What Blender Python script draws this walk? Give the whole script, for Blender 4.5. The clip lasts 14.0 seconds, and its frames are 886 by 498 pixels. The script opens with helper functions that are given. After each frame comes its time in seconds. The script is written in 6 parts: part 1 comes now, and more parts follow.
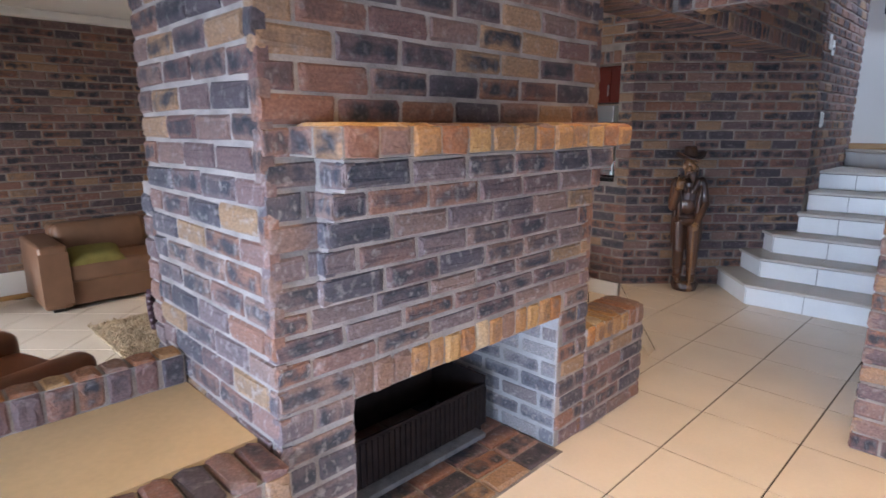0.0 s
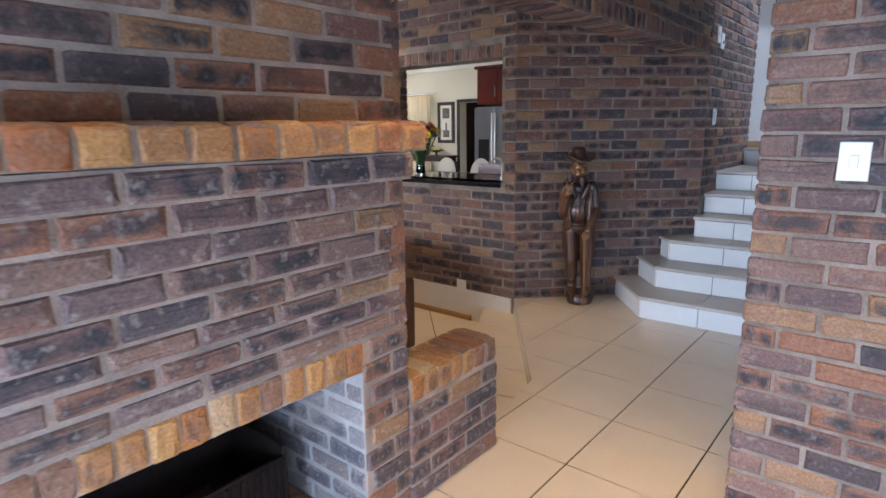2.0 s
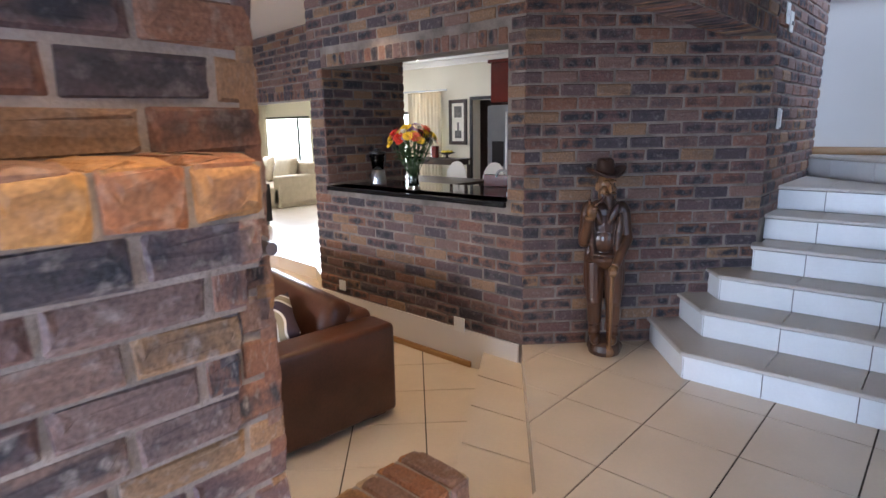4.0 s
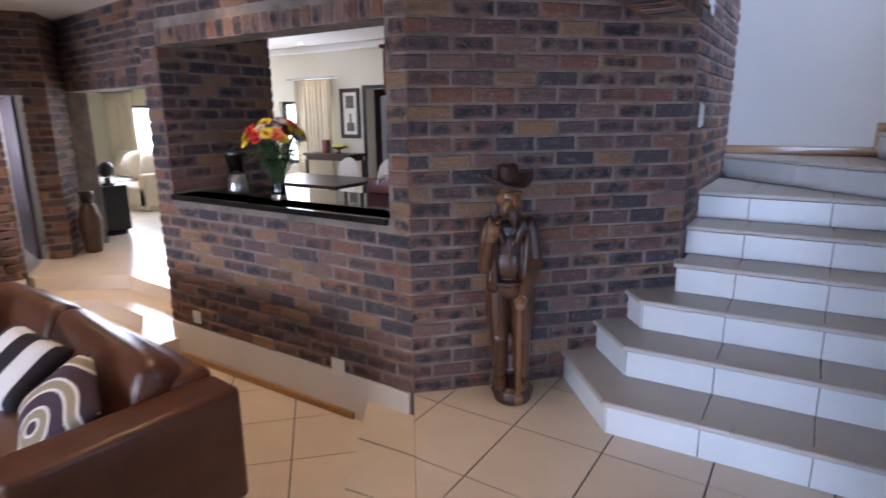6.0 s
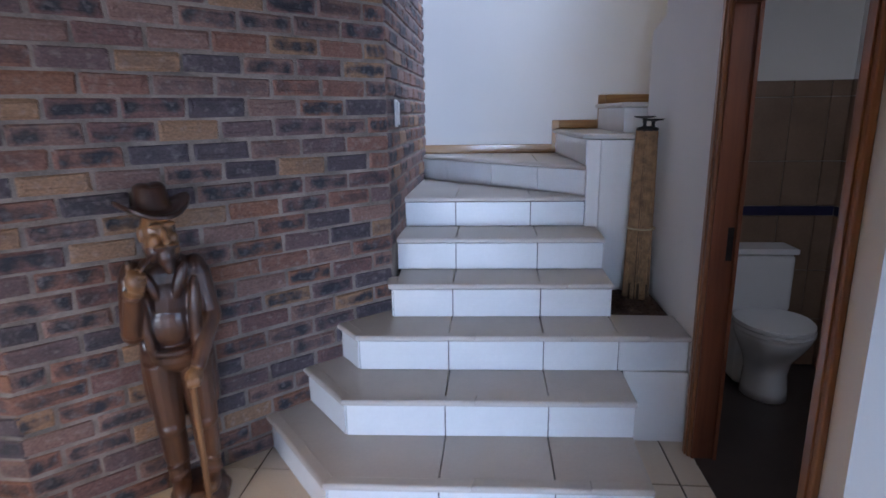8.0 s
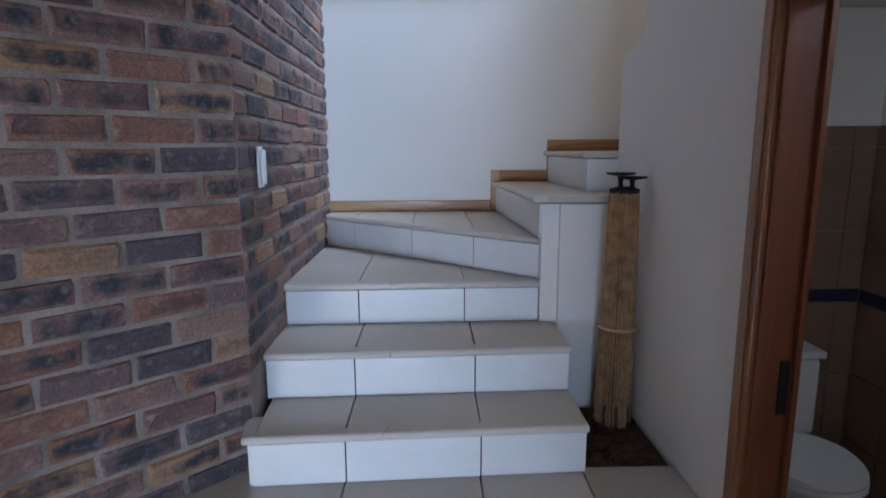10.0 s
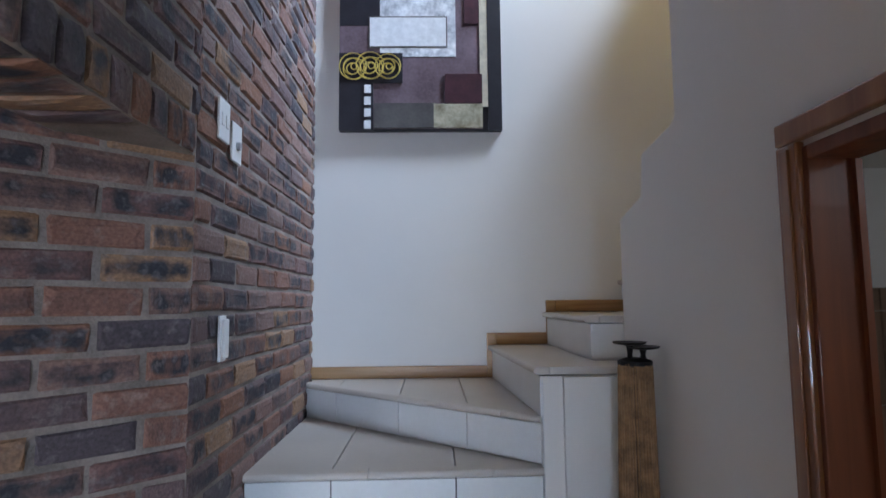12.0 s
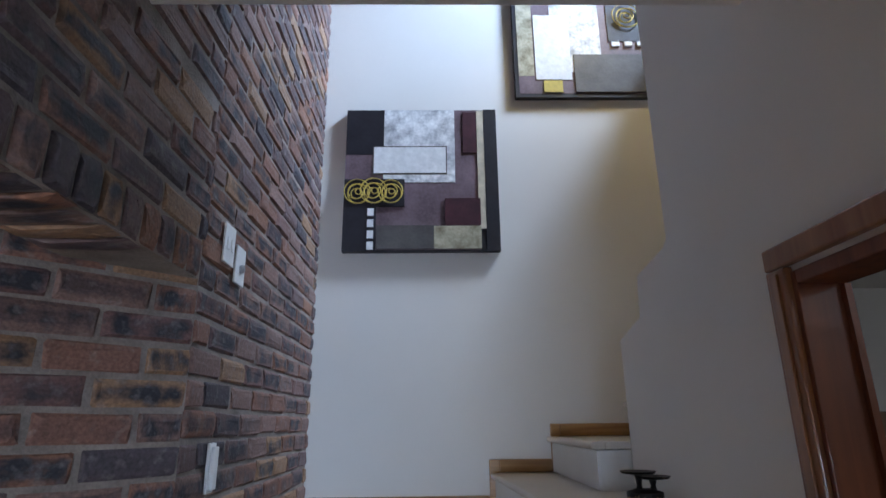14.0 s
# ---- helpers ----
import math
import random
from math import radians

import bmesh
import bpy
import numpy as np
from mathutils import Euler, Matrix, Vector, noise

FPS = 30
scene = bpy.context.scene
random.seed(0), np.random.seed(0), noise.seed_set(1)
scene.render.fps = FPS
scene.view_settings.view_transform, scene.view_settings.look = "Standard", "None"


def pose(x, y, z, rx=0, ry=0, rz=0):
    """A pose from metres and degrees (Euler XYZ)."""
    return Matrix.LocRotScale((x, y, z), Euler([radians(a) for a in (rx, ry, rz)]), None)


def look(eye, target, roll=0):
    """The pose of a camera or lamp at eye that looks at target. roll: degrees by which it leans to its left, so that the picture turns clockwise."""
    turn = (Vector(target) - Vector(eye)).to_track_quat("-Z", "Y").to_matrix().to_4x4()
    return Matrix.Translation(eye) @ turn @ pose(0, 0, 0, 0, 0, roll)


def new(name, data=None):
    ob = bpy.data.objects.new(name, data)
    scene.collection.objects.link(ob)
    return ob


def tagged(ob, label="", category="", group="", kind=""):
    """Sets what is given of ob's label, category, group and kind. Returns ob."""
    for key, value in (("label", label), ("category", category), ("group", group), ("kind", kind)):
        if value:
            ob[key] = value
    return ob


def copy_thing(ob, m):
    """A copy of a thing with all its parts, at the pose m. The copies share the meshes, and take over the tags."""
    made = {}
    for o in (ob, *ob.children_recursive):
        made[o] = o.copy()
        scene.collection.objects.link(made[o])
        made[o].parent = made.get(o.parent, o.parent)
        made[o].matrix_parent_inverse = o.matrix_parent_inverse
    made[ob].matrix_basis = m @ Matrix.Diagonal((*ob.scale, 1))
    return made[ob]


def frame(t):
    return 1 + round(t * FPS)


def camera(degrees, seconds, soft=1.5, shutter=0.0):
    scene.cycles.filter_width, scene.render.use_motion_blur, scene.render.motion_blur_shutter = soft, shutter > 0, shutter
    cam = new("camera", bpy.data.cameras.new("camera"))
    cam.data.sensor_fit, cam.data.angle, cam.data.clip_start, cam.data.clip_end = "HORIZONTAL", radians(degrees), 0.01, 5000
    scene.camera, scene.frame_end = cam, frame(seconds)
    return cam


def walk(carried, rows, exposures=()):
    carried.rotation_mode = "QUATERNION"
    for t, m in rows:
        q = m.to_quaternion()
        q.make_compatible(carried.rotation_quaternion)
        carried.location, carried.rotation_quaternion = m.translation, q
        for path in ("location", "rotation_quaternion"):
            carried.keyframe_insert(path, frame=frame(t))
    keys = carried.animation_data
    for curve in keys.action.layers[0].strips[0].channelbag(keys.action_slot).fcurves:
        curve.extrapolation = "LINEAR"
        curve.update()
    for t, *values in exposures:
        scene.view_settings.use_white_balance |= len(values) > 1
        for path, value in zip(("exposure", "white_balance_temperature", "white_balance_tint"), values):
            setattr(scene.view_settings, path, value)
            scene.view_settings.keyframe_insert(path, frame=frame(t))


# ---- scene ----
cam = camera(75.54, 14.0, shutter=0.4)
PATH = [
    (0.0, 0.2897, -0.1517, 1.4800, 77.81, 0.05, 45.42),
    (0.5, 0.3248, -0.0321, 1.4848, 77.63, 0.18, 42.71),
    (1.0, 0.3330, 0.1727, 1.4800, 77.77, 0.44, 40.61),
    (1.5, 0.3342, 0.3993, 1.4705, 77.97, 0.65, 39.62),
    (2.0, 0.3282, 0.6778, 1.4655, 78.09, 0.79, 39.62),
    (2.5, 0.2514, 0.9152, 1.4510, 78.15, 0.87, 40.71),
    (3.0, 0.1392, 1.1516, 1.4648, 78.11, 0.88, 42.16),
    (5.5, -0.4481, 2.1579, 1.5808, 76.51, 0.43, 39.21),
    (6.0, -0.4966, 2.3446, 1.5542, 76.69, 0.53, 32.90),
    (6.5, -0.5491, 2.5065, 1.5422, 76.79, 0.69, 25.10),
    (7.0, -0.5770, 2.6581, 1.5478, 76.71, 0.85, 16.56),
    (7.5, -0.6049, 2.8473, 1.5360, 76.56, 0.87, 9.24),
    (8.0, -0.6025, 3.0659, 1.5301, 76.59, 0.82, 4.89),
    (10.5, -0.4992, 4.2481, 1.5992, 83.39, 0.34, -1.39),
    (11.0, -0.4874, 4.3105, 1.6080, 87.90, 0.50, -1.38),
    (11.5, -0.4742, 4.3164, 1.6272, 91.73, 0.44, -1.23),
    (12.0, -0.4628, 4.3213, 1.6354, 95.30, 0.54, -1.10),
    (12.5, -0.4529, 4.3190, 1.6422, 98.38, 0.48, -1.02),
    (13.0, -0.4496, 4.3063, 1.6460, 101.65, 0.48, -0.99),
    (13.5, -0.4486, 4.3058, 1.6485, 104.32, 0.51, -0.92),
    (14.0, -0.4503, 4.3059, 1.6497, 106.92, 0.59, -0.84),
]
walk(cam, [(r[0], pose(*r[1:])) for r in PATH], [
    (0, -0.3, 6450, 13), (3.0, -0.12, 6350, 11), (5.5, -0.1, 6050, 19), (6.5, -0.3, 5950, 18), (7.5, -0.02, 5900, 16), (8.0, 0.02, 5850, 15),
    (11.0, -0.1, 6250, 10), (12.5, -0.22, 6350, 10), (14.0, -0.5, 6350, 10)])

# ---- world and lights ----
world = bpy.data.worlds.new("sky")
scene.world = world
world.use_nodes = True
wn = world.node_tree
sky = wn.nodes.new("ShaderNodeTexSky")
sky.sky_type = "NISHITA"
sky.sun_disc = False
sky.sun_elevation = radians(48)
sky.sun_rotation = radians(200)
wn.links.new(sky.outputs[0], wn.nodes["Background"].inputs[0])
wn.nodes["Background"].inputs[1].default_value = 0.1


def area(name, eye, target, sx, sy, watts, color, spread=180):
    d = bpy.data.lights.new(name, "AREA")
    d.shape, d.size, d.size_y, d.energy, d.color = "RECTANGLE", sx, sy, watts, color
    d.spread = radians(spread)
    ob = new(name, d)
    ob.matrix_world = look(eye, target)
    return ob


def spot(name, eye, watts, color, cone=110, blend=0.8, target=None):
    d = bpy.data.lights.new(name, "SPOT")
    d.energy, d.color, d.spot_size, d.spot_blend, d.shadow_soft_size = watts, color, radians(cone), blend, 0.04
    ob = new(name, d)
    ob.matrix_world = look(eye, target or (eye[0] + 0.001, eye[1], eye[2] - 1))
    return ob


COOL, DAY, WARM = (0.555, 0.725, 1.0), (0.80, 0.88, 1.0), (1.0, 0.68, 0.36)
# daylight fill added in front of the south wall, which has no window
area("window_light_south", (-0.25, -2.45, 0.72), (-0.5, 2.2, 0.0), 2.4, 1.0, 118, COOL, 92)
area("window_light_hall", (1.6, 0.2, 0.80), (-1.0, 1.2, -0.1), 2.6, 0.9, 26, COOL, 100)
# fill added without a window to brighten the statue wall and steps
area("window_light_passage", (1.6, 3.75, 0.85), (-2.0, 4.9, 0.35), 1.0, 1.0, 10, COOL, 100)
area("window_light_upper", (2.2, 6.5, 6.2), (-0.6, 7.45, 4.1), 0.7, 0.7, 98, COOL, 62)
area("window_light_lounge", (-4.6, -2.4, 0.75), (-4.6, 2.0, -0.35), 3.4, 1.2, 115, DAY, 90)
area("window_light_far", (-10.5, 8.8, 1.4), (-6.5, 5.5, 0.0), 2.2, 1.6, 230, DAY)
area("window_light_kitchen", (-7.8, 9.0, 1.45), (-4.0, 6.5, 0.9), 1.6, 1.3, 48, DAY)
area("window_light_bedroom", (-8.2, 4.68, 1.3), (-7.9, 5.3, 1.0), 0.5, 1.0, 26, DAY)
# unseen area lamp added to brighten the toilet and tiles
area("washroom_light", (0.95, 4.85, 2.10), (0.95, 6.3, 0.6), 0.45, 0.45, 3.2, DAY, 150)
# unseen yellow spot added to tint the right of the picture wall
spot("stairwell_lamp", (0.72, 6.75, 4.75), 40, (1.0, 0.76, 0.26), 100, 1.0, (0.55, 7.4, 2.6))
LAMPS = [(-0.40, 0.45, 105, 84), (-0.35, 1.95, 125, 80), (0.42, 1.85, 120, 80), (-2.2, 3.7, 72, 80), (-5.9, 4.1, 225, 112), (-3.6, 4.42, 55, 90),
         (-4.6, 2.2, 22, 74), (-3.2, 2.4, 46, 74), (-4.8, 0.3, 8, 74), (-5.2, 7.2, 14, 110), (-7.28, 8.87, 8, 110), (-0.75, 4.0, 17, 76)]
CEIL = 2.62
for lx, ly, w, cone in LAMPS:
    spot("downlight_lamp", (lx, ly, CEIL - 0.03), w, WARM, cone, 0.8)

# ---- materials ----


def mat(name, color, rough=0.6, metal=0.0, var=0.12, scale=8.0, bump=0.15, fine=90.0, spec=0.5, coat=0.0, hue=None, bdist=0.003):
    """A principled material with coarse and fine variation of its colour and a small relief."""
    m = bpy.data.materials.new(name)
    m.use_nodes = True
    nt = m.node_tree
    b = nt.nodes["Principled BSDF"]
    tc = nt.nodes.new("ShaderNodeTexCoord")
    n1, n2 = nt.nodes.new("ShaderNodeTexNoise"), nt.nodes.new("ShaderNodeTexNoise")
    n1.inputs["Scale"].default_value, n2.inputs["Scale"].default_value = scale, fine
    n1.inputs["Detail"].default_value, n2.inputs["Detail"].default_value = 5, 3
    for n in (n1, n2):
        nt.links.new(tc.outputs["Object"], n.inputs["Vector"])
    add = nt.nodes.new("ShaderNodeMath")
    add.operation = "MULTIPLY_ADD"
    add.inputs[1].default_value = 0.4
    nt.links.new(n2.outputs["Fac"], add.inputs[0])
    nt.links.new(n1.outputs["Fac"], add.inputs[2])
    ramp = nt.nodes.new("ShaderNodeValToRGB")
    dark = [c * (1 - var) for c in color]
    lite = [min(1, c * (1 + var)) for c in (hue or color)]
    ramp.color_ramp.elements[0].position, ramp.color_ramp.elements[1].position = 0.45, 0.95
    ramp.color_ramp.elements[0].color, ramp.color_ramp.elements[1].color = (*dark, 1), (*lite, 1)
    nt.links.new(add.outputs[0], ramp.inputs[0])
    nt.links.new(ramp.outputs[0], b.inputs["Base Color"])
    b.inputs["Roughness"].default_value, b.inputs["Metallic"].default_value = rough, metal
    b.inputs["Specular IOR Level"].default_value = spec
    b.inputs["Coat Weight"].default_value = coat
    if bump:
        bp = nt.nodes.new("ShaderNodeBump")
        bp.inputs["Strength"].default_value, bp.inputs["Distance"].default_value = bump, bdist
        nt.links.new(add.outputs[0], bp.inputs["Height"])
        nt.links.new(bp.outputs[0], b.inputs["Normal"])
    return m


def brick_material(name, stops, lime=0.3, core=(0.026, 0.027, 0.036, 1)):
    """Clinker face bricks: one fired colour for each brick, blotched with dark cores and pale lime."""
    m = bpy.data.materials.new(name)
    m.use_nodes = True
    nt = m.node_tree
    b = nt.nodes["Principled BSDF"]
    N, L = nt.nodes.new, nt.links.new
    oi, geo, tc = N("ShaderNodeObjectInfo"), N("ShaderNodeNewGeometry"), N("ShaderNodeTexCoord")
    s = N("ShaderNodeMath")
    s.operation = "ADD"
    L(oi.outputs["Random"], s.inputs[0])
    L(geo.outputs["Random Per Island"], s.inputs[1])
    f = N("ShaderNodeMath")
    f.operation = "FRACT"
    L(s.outputs[0], f.inputs[0])
    ramp = N("ShaderNodeValToRGB")
    ramp.color_ramp.interpolation = "CONSTANT"
    els = ramp.color_ramp.elements
    while len(els) < len(stops):
        els.new(0.5)
    for e, (p, c) in zip(els, stops):
        e.position, e.color = p, (*c, 1)
    L(f.outputs[0], ramp.inputs[0])
    off = N("ShaderNodeVectorMath")
    off.operation = "ADD"
    cm = N("ShaderNodeCombineXYZ")
    mul = N("ShaderNodeMath")
    mul.operation = "MULTIPLY"
    mul.inputs[1].default_value = 37.0
    L(s.outputs[0], mul.inputs[0])
    for k in range(3):
        L(mul.outputs[0], cm.inputs[k])
    L(tc.outputs["Object"], off.inputs[0])
    L(cm.outputs[0], off.inputs[1])
    n1, n2 = N("ShaderNodeTexNoise"), N("ShaderNodeTexNoise")
    n1.inputs["Scale"].default_value, n1.inputs["Detail"].default_value = 17, 5
    n2.inputs["Scale"].default_value, n2.inputs["Detail"].default_value = 120, 3
    L(off.outputs[0], n1.inputs["Vector"])
    L(off.outputs[0], n2.inputs["Vector"])
    # every second brick or so carries a dark burnt core
    w = N("ShaderNodeMath")
    w.operation = "MULTIPLY_ADD"
    w.inputs[1].default_value, w.inputs[2].default_value = 7.31, 0.13
    L(s.outputs[0], w.inputs[0])
    wf = N("ShaderNodeMath")
    wf.operation = "FRACT"
    L(w.outputs[0], wf.inputs[0])
    at = N("ShaderNodeAttribute")
    at.attribute_name = "core"
    cs = N("ShaderNodeMath")
    cs.operation = "MULTIPLY_ADD"
    cs.inputs[1].default_value = 0.21
    L(at.outputs["Fac"], cs.inputs[0])
    L(n1.outputs["Fac"], cs.inputs[2])
    r1 = N("ShaderNodeMapRange")
    r1.inputs[1].default_value, r1.inputs[2].default_value, r1.inputs[4].default_value = 0.50, 0.78, 1.0
    L(cs.outputs[0], r1.inputs[0])
    wt = N("ShaderNodeMath")
    wt.operation = "MULTIPLY"
    L(r1.outputs[0], wt.inputs[0])
    wp = N("ShaderNodeMapRange")
    wp.inputs[1].default_value, wp.inputs[2].default_value, wp.inputs[3].default_value = 0.22, 0.60, 0.05
    L(wf.outputs[0], wp.inputs[0])
    L(wp.outputs[0], wt.inputs[1])
    mx = N("ShaderNodeMix")
    mx.data_type = "RGBA"
    L(wt.outputs[0], mx.inputs[0])
    L(ramp.outputs[0], mx.inputs[6])
    mx.inputs[7].default_value = core
    r2 = N("ShaderNodeMapRange")
    r2.inputs[1].default_value, r2.inputs[2].default_value, r2.inputs[4].default_value = 0.54, 0.72, lime
    n3 = N("ShaderNodeTexNoise")
    n3.inputs["Scale"].default_value, n3.inputs["Detail"].default_value = 34, 6
    L(off.outputs[0], n3.inputs["Vector"])
    L(n3.outputs["Fac"], r2.inputs[0])
    mx2 = N("ShaderNodeMix")
    mx2.data_type = "RGBA"
    L(r2.outputs[0], mx2.inputs[0])
    L(mx.outputs[2], mx2.inputs[6])
    mx2.inputs[7].default_value = (0.42, 0.37, 0.35, 1)
    # gritty face: fine speckle over the fired colour
    r4 = N("ShaderNodeMapRange")
    r4.inputs[1].default_value, r4.inputs[2].default_value, r4.inputs[3].default_value, r4.inputs[4].default_value = 0.3, 0.7, 0.72, 1.25
    L(n2.outputs["Fac"], r4.inputs[0])
    mx3 = N("ShaderNodeMix")
    mx3.data_type, mx3.blend_type = "RGBA", "MULTIPLY"
    mx3.inputs[0].default_value = 1.0
    L(mx2.outputs[2], mx3.inputs[6])
    L(r4.outputs[0], mx3.inputs[7])
    L(mx3.outputs[2], b.inputs["Base Color"])
    b.inputs["Roughness"].default_value = 0.68
    bp = N("ShaderNodeBump")
    bp.inputs["Strength"].default_value, bp.inputs["Distance"].default_value = 0.5, 0.004
    ad = N("ShaderNodeMath")
    ad.operation = "ADD"
    L(n1.outputs["Fac"], ad.inputs[0])
    L(n2.outputs["Fac"], ad.inputs[1])
    L(ad.outputs[0], bp.inputs["Height"])
    L(bp.outputs[0], b.inputs["Normal"])
    return m


BRICK = brick_material("clinker_brick", [
    (0.0, (0.215, 0.105, 0.075)), (0.15, (0.140, 0.088, 0.086)), (0.29, (0.232, 0.110, 0.068)), (0.38, (0.195, 0.118, 0.100)),
    (0.52, (0.078, 0.060, 0.068)), (0.63, (0.285, 0.165, 0.095)), (0.71, (0.225, 0.132, 0.108)), (0.85, (0.165, 0.088, 0.078)), (0.955, (0.300, 0.178, 0.106))], 0.26)
BRICK_LIMED = brick_material("lime_smeared_brick", [
    (0.0, (0.225, 0.128, 0.108)), (0.16, (0.165, 0.118, 0.120)), (0.32, (0.245, 0.125, 0.090)), (0.44, (0.205, 0.140, 0.130)),
    (0.58, (0.100, 0.084, 0.096)), (0.70, (0.235, 0.150, 0.125)), (0.84, (0.180, 0.112, 0.108)), (0.95, (0.310, 0.190, 0.110))], 0.62, (0.040, 0.042, 0.054, 1))
BRICK_TAN = brick_material("orange_rowlock_brick", [
    (0.0, (0.35, 0.185, 0.08)), (0.25, (0.27, 0.115, 0.06)), (0.45, (0.40, 0.23, 0.095)), (0.62, (0.22, 0.13, 0.10)), (0.78, (0.36, 0.155, 0.055)), (0.95, (0.45, 0.34, 0.22))], 0.25, (0.20, 0.11, 0.07, 1))
# jamb bricks: the grey-blue light falling on them is put into the colours
BRICK_JAMB = brick_material("light_washed_jamb_brick", [
    (0.0, (0.26, 0.25, 0.26)), (0.3, (0.18, 0.18, 0.20)), (0.55, (0.31, 0.29, 0.29)), (0.8, (0.22, 0.19, 0.19))], 0.8, (0.10, 0.10, 0.125, 1))
MORTAR = mat("mortar", (0.245, 0.206, 0.180), 0.9, var=0.42, scale=7, fine=120, bump=0.9, bdist=0.008)
MORTAR_LIMED = mat("pale_lime_mortar", (0.33, 0.284, 0.258), 0.9, var=0.35, scale=7, fine=120, bump=0.9, bdist=0.008)
# whitish mortar of the same jamb
MORTAR_JAMB = mat("whitish_jamb_mortar", (0.40, 0.39, 0.39), 0.9, var=0.25, scale=8, fine=120, bump=0.8, bdist=0.006)
SOOT = mat("sooty_firebrick", (0.03, 0.027, 0.025), 0.9, var=0.4, scale=5)
TILE = mat("cream_floor_tile", (0.70, 0.60, 0.48), 0.22, var=0.05, scale=3, fine=60, bump=0.03)
GROUT = mat("dark_grout", (0.055, 0.043, 0.036), 0.95, spec=0.1)
STAIR_TILE = mat("pale_riser_tile", (0.72, 0.72, 0.71), 0.28, var=0.05, scale=4, fine=60, bump=0.03)
# cream-beige, darkened below the risers to put low frontal light into colour
TREAD_TILE = mat("beige_tread_tile_shaded", (0.54, 0.49, 0.44), 0.34, var=0.08, scale=3, fine=70, bump=0.04)
PLASTER = mat("white_wall_paint", (0.77, 0.74, 0.70), 0.75, var=0.03, scale=1.5, fine=220, bump=0.12)
CREAM = mat("cream_wall_paint", (0.74, 0.69, 0.56), 0.75, var=0.03, scale=1.5, fine=220, bump=0.1)
CEILING = mat("ceiling_paint", (0.80, 0.78, 0.74), 0.8, var=0.02, scale=1.2, fine=200, bump=0.08)
SCREED = mat("buff_screed", (0.60, 0.45, 0.26), 0.6, var=0.1, scale=2.5, fine=40)
GRANITE = mat("black_granite", (0.012, 0.012, 0.013), 0.06, var=0.5, scale=60, fine=300, bump=0.0)
STEEL = mat("brushed_steel", (0.45, 0.46, 0.48), 0.3, metal=1.0, var=0.05, scale=3)
IRON = mat("black_iron", (0.02, 0.018, 0.018), 0.55, metal=0.6, var=0.3, scale=20)
RUSTY = mat("rusty_grate_steel", (0.028, 0.018, 0.017), 0.75, metal=0.4, var=0.4, scale=14)
LEATHER = mat("brown_leather", (0.090, 0.034, 0.019), 0.30, var=0.35, scale=5, fine=90, bump=0.55, bdist=0.006)
LEATHER_TAN = mat("tan_leather", (0.20, 0.105, 0.062), 0.4, var=0.18, scale=5, fine=240, bump=0.25)
WHITE_PLASTIC = mat("white_plastic", (0.80, 0.79, 0.76), 0.35, var=0.02, bump=0)
CERAMIC = mat("white_ceramic", (0.80, 0.80, 0.80), 0.1, var=0.02, bump=0)
BAMBOO = mat("dry_reed", (0.30, 0.175, 0.082), 0.6, var=0.5, scale=22)
# near-black fill: the shade between the reeds put into a colour
REED_GAP_SHADE = mat("shaded_reed_core", (0.07, 0.04, 0.02), 0.8, var=0.3, scale=20)
SOIL = mat("bark_chips", (0.10, 0.06, 0.04), 0.95, var=0.5, scale=25)
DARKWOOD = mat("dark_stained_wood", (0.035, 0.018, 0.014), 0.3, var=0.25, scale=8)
REDWOOD = mat("cherry_red_cabinet", (0.15, 0.018, 0.012), 0.25, var=0.12, scale=5, bump=0.02)
CURTAIN = mat("cream_curtain", (0.68, 0.60, 0.45), 0.9, var=0.06, scale=5)
UPHOLSTERY = mat("beige_upholstery", (0.50, 0.42, 0.30), 0.9, var=0.1, scale=9)
THROW = mat("white_throw", (0.78, 0.77, 0.75), 0.95, var=0.05, scale=9)
SHAG = mat("shag_rug", (0.46, 0.36, 0.24), 1.0, var=0.35, scale=10, fine=80, bump=0.5)
WC_TILE = mat("tan_bathroom_tile", (0.24, 0.16, 0.11), 0.25, var=0.15, scale=4)
WC_FLOOR = mat("dark_bathroom_floor", (0.06, 0.045, 0.04), 0.35, var=0.2, scale=4)
NAVY = mat("navy_border_tile", (0.03, 0.03, 0.07), 0.25, var=0.2, scale=10)
BLACK = mat("black_lacquer", (0.012, 0.011, 0.012), 0.35, var=0.2)
CERAMIC_POT = mat("brown_glazed_pot", (0.085, 0.05, 0.028), 0.4, var=0.4, scale=7)
PURPLE = mat("dark_stained_door", (0.05, 0.024, 0.035), 0.35, var=0.2, scale=6)


